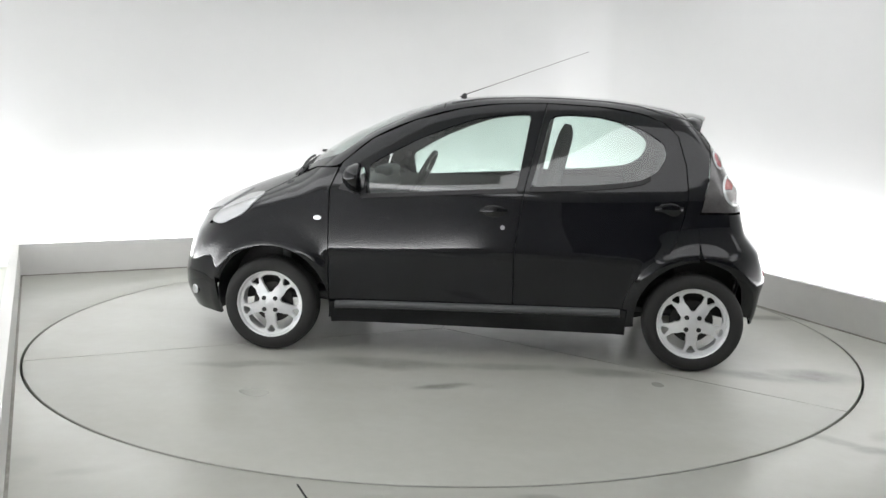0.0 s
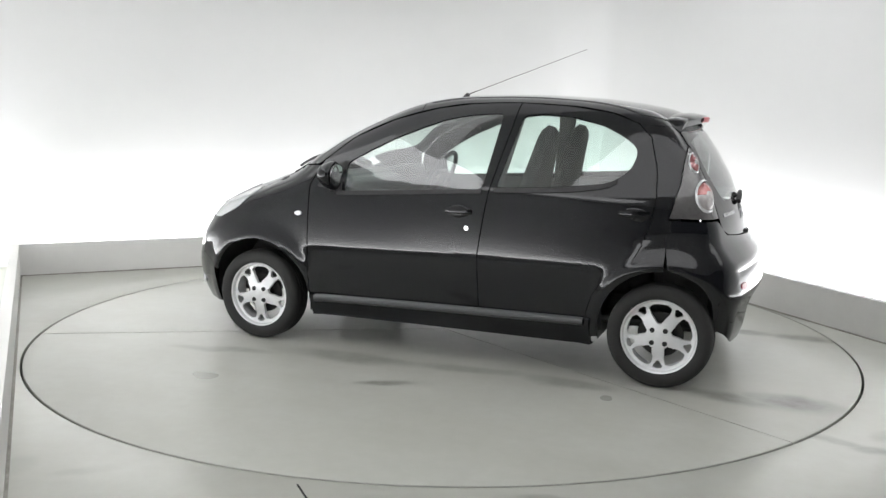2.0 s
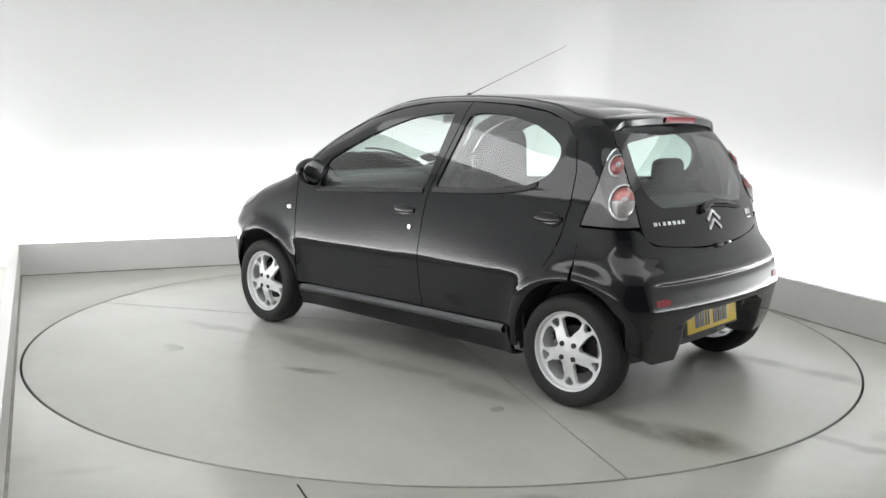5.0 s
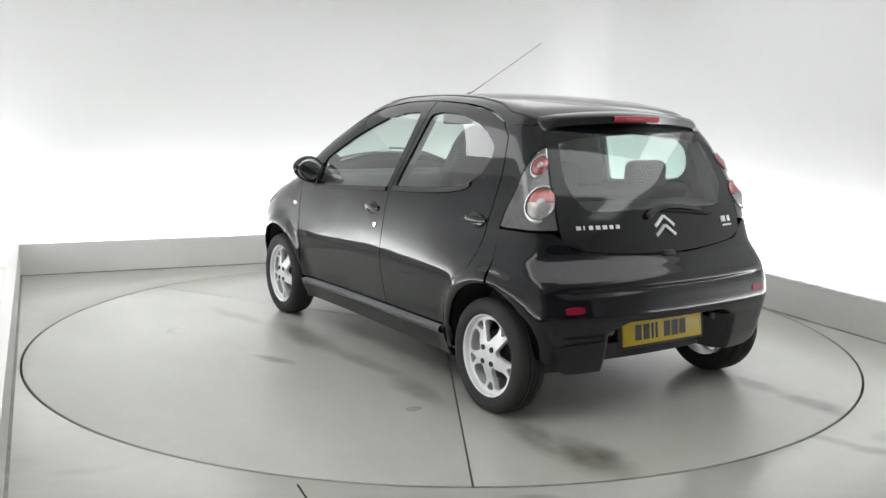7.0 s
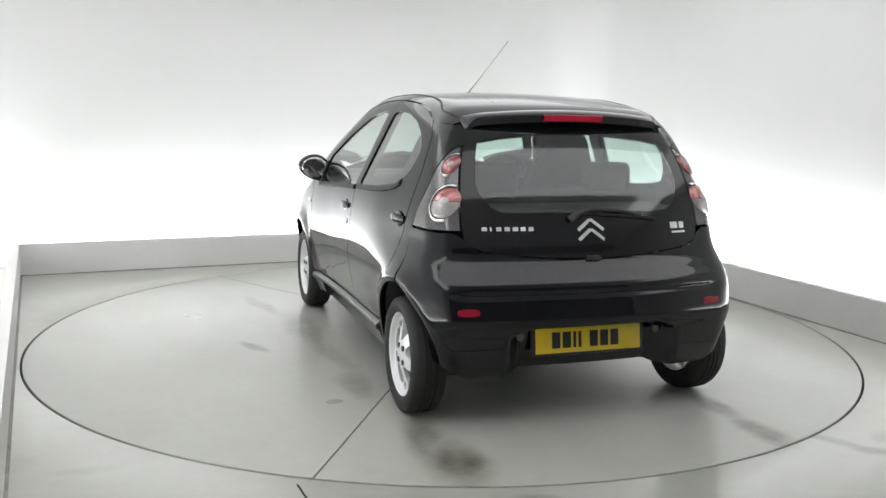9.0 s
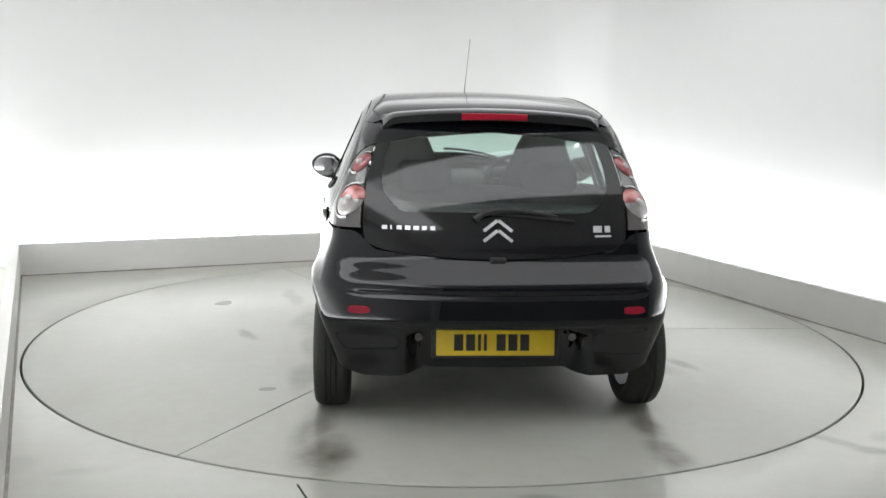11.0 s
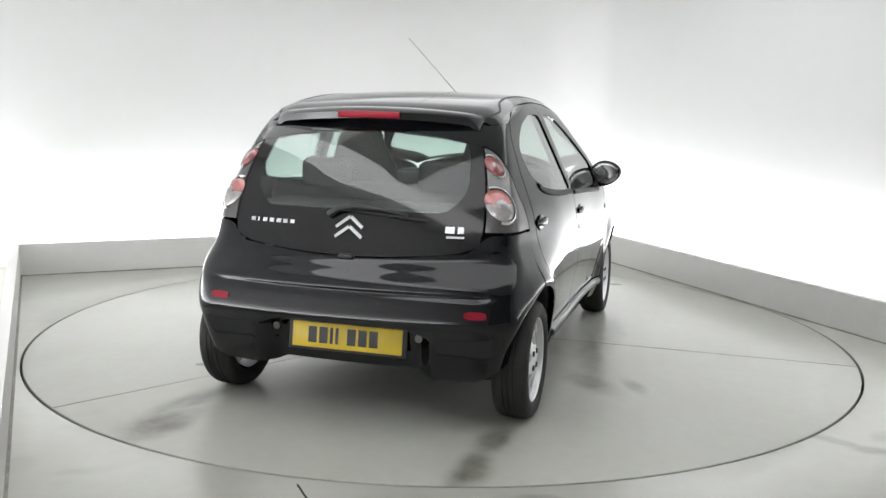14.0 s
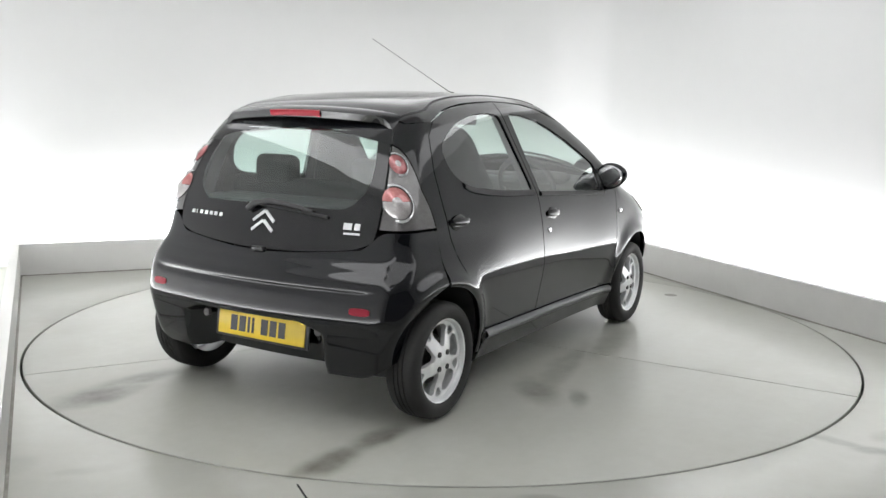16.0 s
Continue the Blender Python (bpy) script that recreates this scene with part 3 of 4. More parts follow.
    zs = np.linspace(0.70, 1.345, 24)
    xb = np.interp(zs, [q[1] for q in DOOR_BACK], [q[0] for q in DOOR_BACK])[:, None]
    P = on_side(xb + np.linspace(0.035, -0.06, 5)[None], zs[:, None] + np.zeros((1, 5))) - np.array([0, 0.034, 0])
    part("pillar_trim", skin([mirrored(P, s)], "pillar_trim", PLASTIC, 0), car)
    # sill with its raised strip
    xs = np.linspace(0.832, -0.80, 30)[:, None]
    zs, out = np.array([[0.165, 0.175, 0.24, 0.262, 0.285, 0.300, 0.309]]), np.array([[-0.06, 0.0, 0.006, 0.010, 0.014, 0.012, -0.01]])
    P = on_side(xs, zs + 0.022 * (0.832 - xs) / 1.63 * (zs > 0.2))
    P[..., 1] += out
    sill = part("sill", skin([mirrored(P, s)], "sill", PAINT, 0.02), car, "black sill with a raised edge strip")
    xs = np.linspace(0.80, -0.77, 30)[:, None]
    P = on_side(xs, np.array([[0.258, 0.264, 0.272, 0.286, 0.298, 0.306]]) + 0.022 * (0.832 - xs) / 1.63)
    P[..., 1] += np.array([[0.006, 0.024, 0.030, 0.030, 0.022, 0.006]])
    part("sill_strip", skin([mirrored(P, s)], "sill_strip", SATIN, 0.0), sill, "dark grey satin sill strip")
    # wheel arch liners
    for (wx, wz), r in zip(WHEELS, (F_ARCH, R_ARCH)):
        a = np.linspace(radians(-12), radians(192), 40)[:, None]
        yy = np.linspace(0, 1, 6)[None]
        xs, zs = wx + (r + 0.012) * np.cos(a) + 0 * yy, wz + (r + 0.012) * np.sin(a) + 0 * yy
        lip = on_side(np.clip(xs[:, :1], -1.40, 1.5), np.maximum(zs[:, :1], 0.22))[..., 1]
        P = np.stack([np.maximum(xs, TAIL(zs) + 0.22 * (0.46 + (lip - 0.035 - 0.46) * yy) ** 2 + 0.10), 0.46 + (lip - 0.035 - 0.46) * yy, zs], -1)
        back = np.stack([np.maximum(wx + (r + 0.012) * np.cos(a) * np.linspace(1, 0, 4)[None], -1.40), 0.46 + 0 * a * np.zeros((1, 4)), wz + (r + 0.012) * np.sin(a) * np.linspace(1, 0, 4)[None]], -1)
        part("arch_liner", skin([mirrored(P, s), mirrored(back, s)], "arch_liner", PLASTIC, 0), car)

# ---- roof, pillars, windscreen, bonnet ----
EAVE = curve((-1.24, 1.285), (-1.15, 1.308), (-1.0, 1.318), (-0.95, 1.332), (-0.9, 1.354), (-0.83, 1.377), (-0.614, 1.408), (-0.306, 1.420), (-0.056, 1.412), (0.133, 1.386), (0.389, 1.318),
             (0.62, 1.214), (0.775, 1.083), (0.81, 1.056), (0.95, 1.040), (1.12, 0.972))


def eave_angle(x, axis, line):
    q = on_side(x, line(x))
    return np.arctan2(q[..., 1], q[..., 2] - axis)


def roof_sheet(xs, inset0, inset1, n, axis=0.85, line=EAVE):
    """Between angles drawn in from the eaves; None: from one side to the other."""
    A = eave_angle(xs, axis, line)[:, None]
    if inset1 is None:
        u = np.linspace(-1, 1, n)[None]
        ang = u * (A - inset0)
    else:
        ang = A - inset0 + (inset0 - inset1) * np.linspace(0, 1, n)[None]
    return on_ring(xs[:, None], ang, axis)


PILLAR = 0.115
roof = part("roof", skin([roof_sheet(np.linspace(-1.125, 0.235, 60), 0.0, None, 49)], "roof", PAINT, 0.015), car, "black roof panel")
part("headlining", skin([pushed(roof_sheet(np.linspace(-1.14, 0.22, 30), 0.05, None, 25), -0.035)], "headlining", LINING, 0), car, "pale grey headlining")
for s in (1, -1):
    P = roof_sheet(np.linspace(0.239, 1.04, 40), 0.0, PILLAR, 7)
    part("windscreen_pillar", skin([mirrored(P, s)], "windscreen_pillar", PAINT, 0.02), car)
    # black roof seam
    xs = np.linspace(-1.12, 0.2, 50)
    A = eave_angle(xs, 0.85, EAVE)[:, None]
    P = pushed(on_ring(xs[:, None], A - 0.085 + np.linspace(-0.006, 0.006, 4)[None], 0.85), 0.0022)
    part("roof_seam", skin([mirrored(P, s)], "roof_seam", PLASTIC, 0.003), roof)
screen = part("windscreen", skin([pushed(roof_sheet(np.linspace(0.241, 1.09, 40), PILLAR + 0.004, None, 33), -0.003)], "windscreen", PANE, 0), car, "curved clear windscreen")
HOODLINE = curve((0.95, 1.040), (1.1, 0.972), (1.235, 0.897), (1.4, 0.832), (1.53, 0.740), (1.60, 0.69), (1.70, 0.66), (1.86, 0.63))
hx = np.concatenate([np.linspace(1.096, 1.7, 26), np.linspace(1.72, 1.865, 12)])
part("bonnet", skin([roof_sheet(hx, 0.004, None, 41, 0.45, HOODLINE)], "bonnet", PAINT, 0.015), car, "short sloping black bonnet")
P = pushed(roof_sheet(np.linspace(1.085, 1.13, 6), 0.02, None, 31), 0.004)
cowl = part("windscreen_cowl", skin([P], "windscreen_cowl", PLASTIC, 0.01), car, "black plastic cowl under the windscreen")


def tube(points, radius, name, mat, parent, label="", seg=10):
    """A round bar along points; radius may be a list."""
    rows = []
    pts = [Vector(p) for p in points]
    for i, p in enumerate(pts):
        d = (pts[min(i + 1, len(pts) - 1)] - pts[max(i - 1, 0)]).normalized()
        q = d.to_track_quat("Z", "Y").to_matrix()
        r = radius[i] if isinstance(radius, (list, tuple)) else radius
        rows.append([p + q @ Vector((r * math.cos(2 * math.pi * k / seg), r * math.sin(2 * math.pi * k / seg), 0)) for k in range(seg + 1)])
    v = [p for row in rows for p in row]
    m = seg + 1
    f = [(i * m + k, i * m + k + 1, (i + 1) * m + k + 1, (i + 1) * m + k) for i in range(len(rows) - 1) for k in range(seg)]
    f += [tuple(range(seg)), tuple((len(rows) - 1) * m + k for k in range(seg))]
    return part(name, mesh_of(name, v, f, mat), parent, label)


for y0, y1 in ((0.10, 0.62), (-0.50, 0.04)):
    pts = [pushed(on_ring(1.105 - 0.005 * k, math.atan2(y0 + (y1 - y0) * k / 8, 0.2), 0.85), 0.016) for k in range(9)]
    tube(pts, 0.008, "wiper", PLASTIC, car, "black windscreen wiper")

# ---- nose ----
def nose_sheet(z0, z1, n, spread, out=0.0):
    u = np.linspace(-1, 1, 61)[None]
    z = np.linspace(z0, z1, n)[:, None]
    P = on_turn(1.15, u * radians(spread), z, 1.0)
    return pushed(P, out) if out else P


part("front_bumper", skin([nose_sheet(0.185, 0.70, 22, 65)], "front_bumper", PAINT, 0.02), car, "black front bumper")
part("grille", skin([nose_sheet(0.24, 0.40, 6, 30, 0.004)], "grille", PLASTIC, 0.01), car, "black lower grille")
for s in (1, -1):
    P = on_turn(1.15, np.linspace(radians(24), radians(58), 14)[None] * s, np.linspace(0.705, 0.80, 8)[:, None] + 0.085 * np.linspace(0, 1, 14)[None], 1.0)
    lamp = softened([(1.235, 0.890), (1.36, 0.868), (1.50, 0.79), (1.56, 0.715), (1.47, 0.705), (1.33, 0.775)], 0.03)
    h = side_panel("headlamp", s, between((1.42, 0.80), 0.0, lamp, 8), "clear headlamp with a pale reflector", WHITELENS, 0.006, 0.012)
    part("lamp_front", skin([pushed(P, 0.006)], "lamp_front", WHITELENS, 0.012), h)
    c = on_turn(1.15, radians(50) * s, 0.30, 1.0)
    disc_on("fog_lamp", car, c, (0.7, 0.7 * s, 0), 0.030, 0.010, WHITELENS, "round clear front fog lamp")

# ---- tail ----
PHI_SIDE = curve((0.2, 54), (0.33, 57), (0.45, 59), (0.52, 62), (0.56, 65), (0.595, 70), (0.62, 74), (0.9, 74.4))
s_ = np.linspace(-1, 1, 181)[None]
a_ = np.abs(s_)
zlo = 0.248 - 0.016 * step((a_ - 0.50) / 0.10) + 0.075 * step((a_ - 0.85) / 0.15)
zhi = np.where(a_ < 0.62, 0.733 + 0.036 * (a_ / 0.62) ** 2, 0.769 + 0.081 * step((a_ - 0.62) / 0.13))
z = zlo + (zhi - zlo) * np.linspace(0, 1, 130)[:, None]
P = on_turn(-0.95, radians(1) * PHI_SIDE(z) * s_, z, -1.0)
# a wide shallow recess round the plate, a groove above it and the ledge under the glass
yy, zz = np.abs(P[..., 1]), P[..., 2]
brow = 0.462 - 0.030 * step((yy - 0.28) / 0.12)
pocket = step((0.425 - yy) / 0.11) * step((brow - zz) / 0.032)
P[..., 0] += 0.112 * pocket
P[..., 0] += 0.006 * np.exp(-((zz - 0.598) / 0.013) ** 2) * step((0.66 - yy) / 0.06)
P[..., 0] -= 0.004 * np.exp(-((zz - 0.636) / 0.022) ** 2) * step((0.70 - yy) / 0.08)
rear_bumper = part("rear_bumper", skin([P], "rear_bumper", PAINT, 0.008), car, "black rear bumper with a plate recess")

GLASS_Y = curve((0.70, 0.560), (0.80, 0.572), (0.88, 0.582), (1.02, 0.572), (1.2, 0.532), (1.32, 0.488))
for s in (1, -1):
    zs = np.linspace(0.862, 1.330, 30)
    yi = GLASS_Y(zs) + 0.010
    q = on_back(yi, zs)
    ph0 = np.arctan2(q[:, 1], -0.95 - q[:, 0])
    xo = np.interp(zs, [0.74, 0.854, 1.03, 1.339], [-1.166, -1.169, -1.211, -1.228])
    q = on_side(xo, zs)
    ph1 = np.arctan2(q[:, 1], -0.95 - q[:, 0])
    P = on_turn(-0.95, (ph0[:, None] + (ph1 - ph0)[:, None] * np.linspace(0, 1, 16)[None]) * 1.0, zs[:, None], -1.0)
    cut = 23
    lamp = part("tail_lamp", skin([mirrored(P[:cut], s)], "tail_lamp", SMOKED, 0.008), car, "tall smoked rear lamp cluster")
    part("pillar_corner", skin([mirrored(P[cut - 1:] + np.array([0, 0, 0.0015]), s)], "pillar_corner", PAINT, 0.012), car)
    for cz, r, kind in ((1.133, 0.050, 0), (0.973, 0.080, 1)):
        yc = 0.603 if kind == 0 else 0.652
        g = on_back(yc, cz)
        ph = math.atan2(float(g[1]), -0.95 - float(g[0]))
        pieces = [("reflector_ring", 1.0, 0.86, WHITELENS, 0.003, 0.011, -1.9, 1.9, "bright lamp surround")]
        if kind:
            pieces += [("lens", 0.82, 0.0, PINK, 0.004, 0.022, 0.12, math.pi - 0.12, "red upper half of the lamp lens"),
                       ("lens", 0.82, 0.0, GREYLENS, 0.004, 0.022, math.pi - 0.08, 2 * math.pi + 0.08, "clear lower half of the lamp lens")]
        else:
            pieces += [("lens", 0.82, 0.0, DULLRED, 0.004, 0.017, 0.0, 2 * math.pi, "small round red lamp lens")]
        pieces += [("bulb_cover", 0.26, 0.0, GREYLENS, 0.015 if not kind else 0.020, 0.020 if not kind else 0.026, 0.0, 2 * math.pi, "domed bulb cover")]
        for nm, r0, r1, mat, lift0, lift1, k0, k1, lab in pieces:
            rr = np.linspace(r0, r1, 8)[None] * r
            k = np.linspace(k0, k1, 33)
            C = on_turn(-0.95, ph + rr * np.cos(k)[:, None] / 0.92, cz + rr * np.sin(k)[:, None], -1.0)
            n = pushed(C, 1.0) - C
            lift = lift0 + (lift1 - lift0) * np.sqrt(np.linspace(0, 1, 8))[None, :, None]
            part(nm, skin([mirrored(C + n * lift, s)], nm, mat, 0), lamp, lab)
    # rear reflectors in the bumper
    zf, yf = 0.531, 0.588
    C = on_back(yf + np.linspace(-0.045, 0.045, 9)[None] + 0 * np.zeros((4, 1)), zf + np.linspace(-1, 1, 4)[:, None] * (0.016 - 0.007 * np.linspace(-1, 1, 9)[None] ** 4))
    part("reflector", skin([mirrored(pushed(C, 0.004), s)], "reflector", DARKRED, 0.01), rear_bumper, "red bumper reflector")

# glass tailgate
edge = []
for t in np.linspace(-1, 1, 41):
    edge.append((float(0.565 * t), 0.742 + 0.040 * t * t + 0.02 * max(0, (abs(t) - 0.8) / 0.2) ** 2))
for zz in np.linspace(0.82, 1.318, 16):
    edge.append((float(GLASS_Y(zz)), float(zz)))
for zz in np.linspace(1.318, 0.82, 16):
    edge.append((-float(GLASS_Y(zz)), float(zz)))
CLEAR = softened([(0.505, 1.03), (0.49, 1.15), (0.435, 1.302), (-0.435, 1.302), (-0.49, 1.15), (-0.505, 1.03), (-0.43, 0.935), (0.43, 0.935)], 0.05)
ring2 = between((0.0, 1.08), CLEAR, edge, 16)
disc2 = between((0.0, 1.08), 0.0, CLEAR, 14)
tailgate = part("tailgate", skin([on_back(ring2[..., 0], ring2[..., 1])], "tailgate", GLOSS_BLACK, 0.008), car, "black-edged glass tailgate")
part("rear_window", skin([on_back(disc2[..., 0], disc2[..., 1])], "rear_window", REARPANE, 0), tailgate, "tinted rear window")

# spoiler over the glass with the high brake lamp
rows = []
for t in np.linspace(-1, 1, 45):
    y = 0.545 * t
    r = on_ring(-1.10, math.atan2(y, 0.42), 0.95)
    droop = 0.030 * t * t + 0.055 * max(0, (abs(t) - 0.84) / 0.16) ** 2
    pull = 0.075 * t * t
    x1, z1 = -1.245 + pull, 1.368 - droop
    g = on_back(np.array(float(r[1])), 1.30)
    rows.append([(float(r[0]) - 0.0, float(r[1]), float(r[2]) + 0.003), (-1.17 + pull * 0.6, float(r[1]), (float(r[2]) + z1) / 2 + 0.010), (x1 + 0.012, float(r[1]), z1 + 0.002),
                 (x1, float(r[1]), z1 - 0.010), (x1 + 0.010, float(r[1]), z1 - 0.040), (-1.20 + pull, float(r[1]), z1 - 0.054), (-1.15 + pull, float(r[1]), 1.300 - 0.02 * t * t)])
rows = [np.broadcast_to(np.mean(rows[0], axis=0), (7, 3))] + rows + [np.broadcast_to(np.mean(rows[-1], axis=0), (7, 3))]
spoiler = part("roof_spoiler", skin([np.array(rows)], "roof_spoiler", PAINT, 0), car, "black roof spoiler")
lampbar = []
for y in np.linspace(-0.148, 0.148, 15):
    t = y / 0.545
    x1, z1 = -1.245 + 0.075 * t * t, 1.368 - 0.030 * t * t
    lampbar.append([(x1 + 0.004, y, z1 - 0.006), (x1 - 0.006, y, z1 - 0.009), (x1 - 0.004, y, z1 - 0.026), (x1 + 0.004, y, z1 - 0.036), (x1 + 0.012, y, z1 - 0.036)])
part("brake_lamp", skin([np.array(lampbar)], "brake_lamp", RED, 0), spoiler, "long red high-level brake lamp")


def on_glass(y, z, out=0.004):
    return pushed(on_back(np.array(y, float), np.array(z, float)), out)


def flat_bar(name, pts, half, thick, mat, parent, label=""):
    """A raised bar along points of the tail."""
    rows = []
    for i, (y, z) in enumerate(pts):
        a, b = np.array(pts[max(i - 1, 0)]), np.array(pts[min(i + 1, len(pts) - 1)])
        d = (b - a) / (np.linalg.norm(b - a) + 1e-9)
        n = np.array([-d[1], d[0]]) * half
        lo, hi = on_glass(y - n[0], z - n[1], 0.001), on_glass(y + n[0], z + n[1], 0.001)
        rows.append([lo, lo + np.array([-thick, 0, 0]), hi + np.array([-thick, 0, 0]), hi])
    R = np.array(rows)
    R = np.concatenate([R[:1].repeat(1, 0), R], 0)
    R[0] = R[0].mean(axis=0)
    R = np.concatenate([R, R[-1:].mean(axis=1, keepdims=True).repeat(4, 1)], 0)
    return part(name, skin([R], name, mat, 0), parent, label)


# two chevrons, and bars for the lettering
for dz in (0.0, -0.042):
    for s in (1, -1):
        flat_bar("chevron", [(0.002 * s, 0.905 + dz), (0.030 * s, 0.884 + dz), (0.062 * s, 0.860 + dz)], 0.0068, 0.006, SILVER, tailgate, "silver chevron of the emblem")
for k, w in enumerate((0.030, 0.010, 0.028, 0.030, 0.032, 0.028, 0.028)):
    y = 0.500 - 0.036 * k + (0.008 if k > 1 else 0)
    flat_bar("lettering_bar", [(y, 0.868), (y - w * 0.78, 0.868)], 0.0085, 0.003, SILVER, tailgate, "silver lettering bar")
for y, w in ((-0.425, 0.040), (-0.478, 0.026)):
    flat_bar("lettering_bar", [(y, 0.868), (y - w, 0.868)], 0.014, 0.003, SILVER, tailgate, "silver lettering bar")
flat_bar("lettering_bar", [(-0.432, 0.838), (-0.508, 0.838)], 0.0045, 0.003, SILVER, tailgate, "silver lettering bar")

# rear wiper
arm = [pushed(on_back(np.array(y), np.array(zq)), o) for y, zq, o in ((0.10, 0.905, 0.012), (0.06, 0.930, 0.022), (-0.02, 0.944, 0.024), (-0.14, 0.936, 0.020), (-0.26, 0.918, 0.014))]
wip = tube(arm, [0.016, 0.015, 0.012, 0.010, 0.006], "rear_wiper", PLASTIC, car, "black rear wiper arm")
blade = [pushed(on_back(np.array(y), np.array(0.936 - 0.10 * (y + 0.10) ** 2 - 0.004 * k)), 0.008) for k, y in enumerate(np.linspace(0.08, -0.34, 9))]
tube(blade, 0.007, "wiper_blade", RUBBER, wip)
c = on_glass(0.0, 0.752, 0.0)
part("boot_catch", solid(box_bm((0.03, 0.07, 0.022), tuple(c + np.array([-0.004, 0, -0.012])), 0.006), "boot_catch", PLASTIC), rear_bumper)

# number plate in its recess
plate = part("number_plate", solid(box_bm((0.006, 0.520, 0.111), (0, 0, 0), 0.002), "number_plate", YELLOW), car, "yellow rear number plate", pose(-1.484, 0.0, 0.372, 0, 7, 0))
part("plate_surround", solid(box_bm((0.012, 0.56, 0.135), (0.009, 0, 0), 0.004), "plate_surround", PLASTIC), plate)
y = 0.182
for k in range(7):
    w = 0.014 if k in (2, 3) else 0.040
    part("print_bar", solid(box_bm((0.002, w, 0.072), (-0.0038, y - w / 2, 0.002)), "print_bar", INK, smooth=False), plate)
    y -= w + 0.012 + (0.030 if k == 3 else 0)
for s in (1, -1):
    c = on_back(np.array(0.335 * s), np.array(0.40))
    disc_on("plate_side_socket", rear_bumper, tuple(c + np.array([0.085, 0, 0])), (-1, 0, 0), 0.020, 0.016, SMOKED)
tube([(-1.20, -0.46, 0.245), (-1.32, -0.47, 0.240), (-1.43, -0.47, 0.232)], 0.022, "exhaust_pipe", STEEL, car, "steel exhaust tailpipe", 16)

# aerial at the front of the roof
base = on_ring(0.19, math.atan2(0.0, 0.6), 0.85)
bm = bmesh.new()
bmesh.ops.create_cone(bm, cap_ends=True, segments=20, radius1=0.024, radius2=0.010, depth=0.035, matrix=Matrix.Translation(tuple(base + np.array([0, 0, 0.014]))) @ pose(0, 0, 0, 0, -25, 0))
aerial = part("aerial", solid(bm, "aerial", PLASTIC), car, "thin black roof aerial leaning back")
tube([tuple(base + np.array([-0.012, 0.001 * k, 0.025]) + np.array([-0.735, 0.045, 0.262]) * k / 4) for k in range(5)], [0.003, 0.0016, 0.0013, 0.0012, 0.0012], "aerial_rod", STEEL, aerial, seg=8)


# ---- door mirrors ----
def door_mirror(s):
    bm = bmesh.new()
    bmesh.ops.create_uvsphere(bm, u_segments=32, v_segments=20, radius=1.0)
    for v in bm.verts:
        x, y, z = v.co
        x = x * 0.085 if x > 0 else x * 0.030
        v.co = (x + 0.665, (y * 0.098 + 0.842) * s, z * (0.080 - 0.012 * y) + 0.998 + 0.010 * y)
    m = part("wing_mirror", solid(bm, "wing_mirror", PAINT), car, "rounded black door mirror")
    bm = bmesh.new()
    bmesh.ops.create_uvsphere(bm, u_segments=28, v_segments=14, radius=1.0, matrix=Matrix.Translation((0.6365, 0.842 * s, 0.998)) @ Matrix.Diagonal((0.006, 0.082, 0.064, 1)))
    part("mirror_glass", solid(bm, "mirror_glass", MIRROR), m, "mirror glass")
    f = on_side(0.72, 0.93)
    tube([(0.70, (float(f[1]) - 0.03) * s, 0.915), (0.69, 0.775 * s, 0.925), (0.68, 0.825 * s, 0.955)], [0.040, 0.034, 0.030], "mirror_arm", PLASTIC, m, seg=14)
    sail = [(0.63, 0.905), (0.64, 1.045), (0.72, 1.02), (0.79, 0.93)]
    side_panel("mirror_sail", s, between((0.69, 0.96), 0.0, softened(sail, 0.015), 4, count=40), "", PLASTIC, 0.004, 0.008, m)


door_mirror(1), door_mirror(-1)


# ---- wheels ----
def lathe(profile, name, mat, seg=72):
    """Turned about the y axis from (radius, y) pairs."""
    n, v, f = len(profile), [], []
    for k in range(seg):
        a = 2 * math.pi * k / seg
        v += [(r * math.cos(a), y, r * math.sin(a)) for r, y in profile]
    for k in range(seg):
        for i in range(n - 1):
            f.append((k * n + i, k * n + i + 1, ((k + 1) % seg) * n + i + 1, ((k + 1) % seg) * n + i))
    return mesh_of(name, v, f, mat)


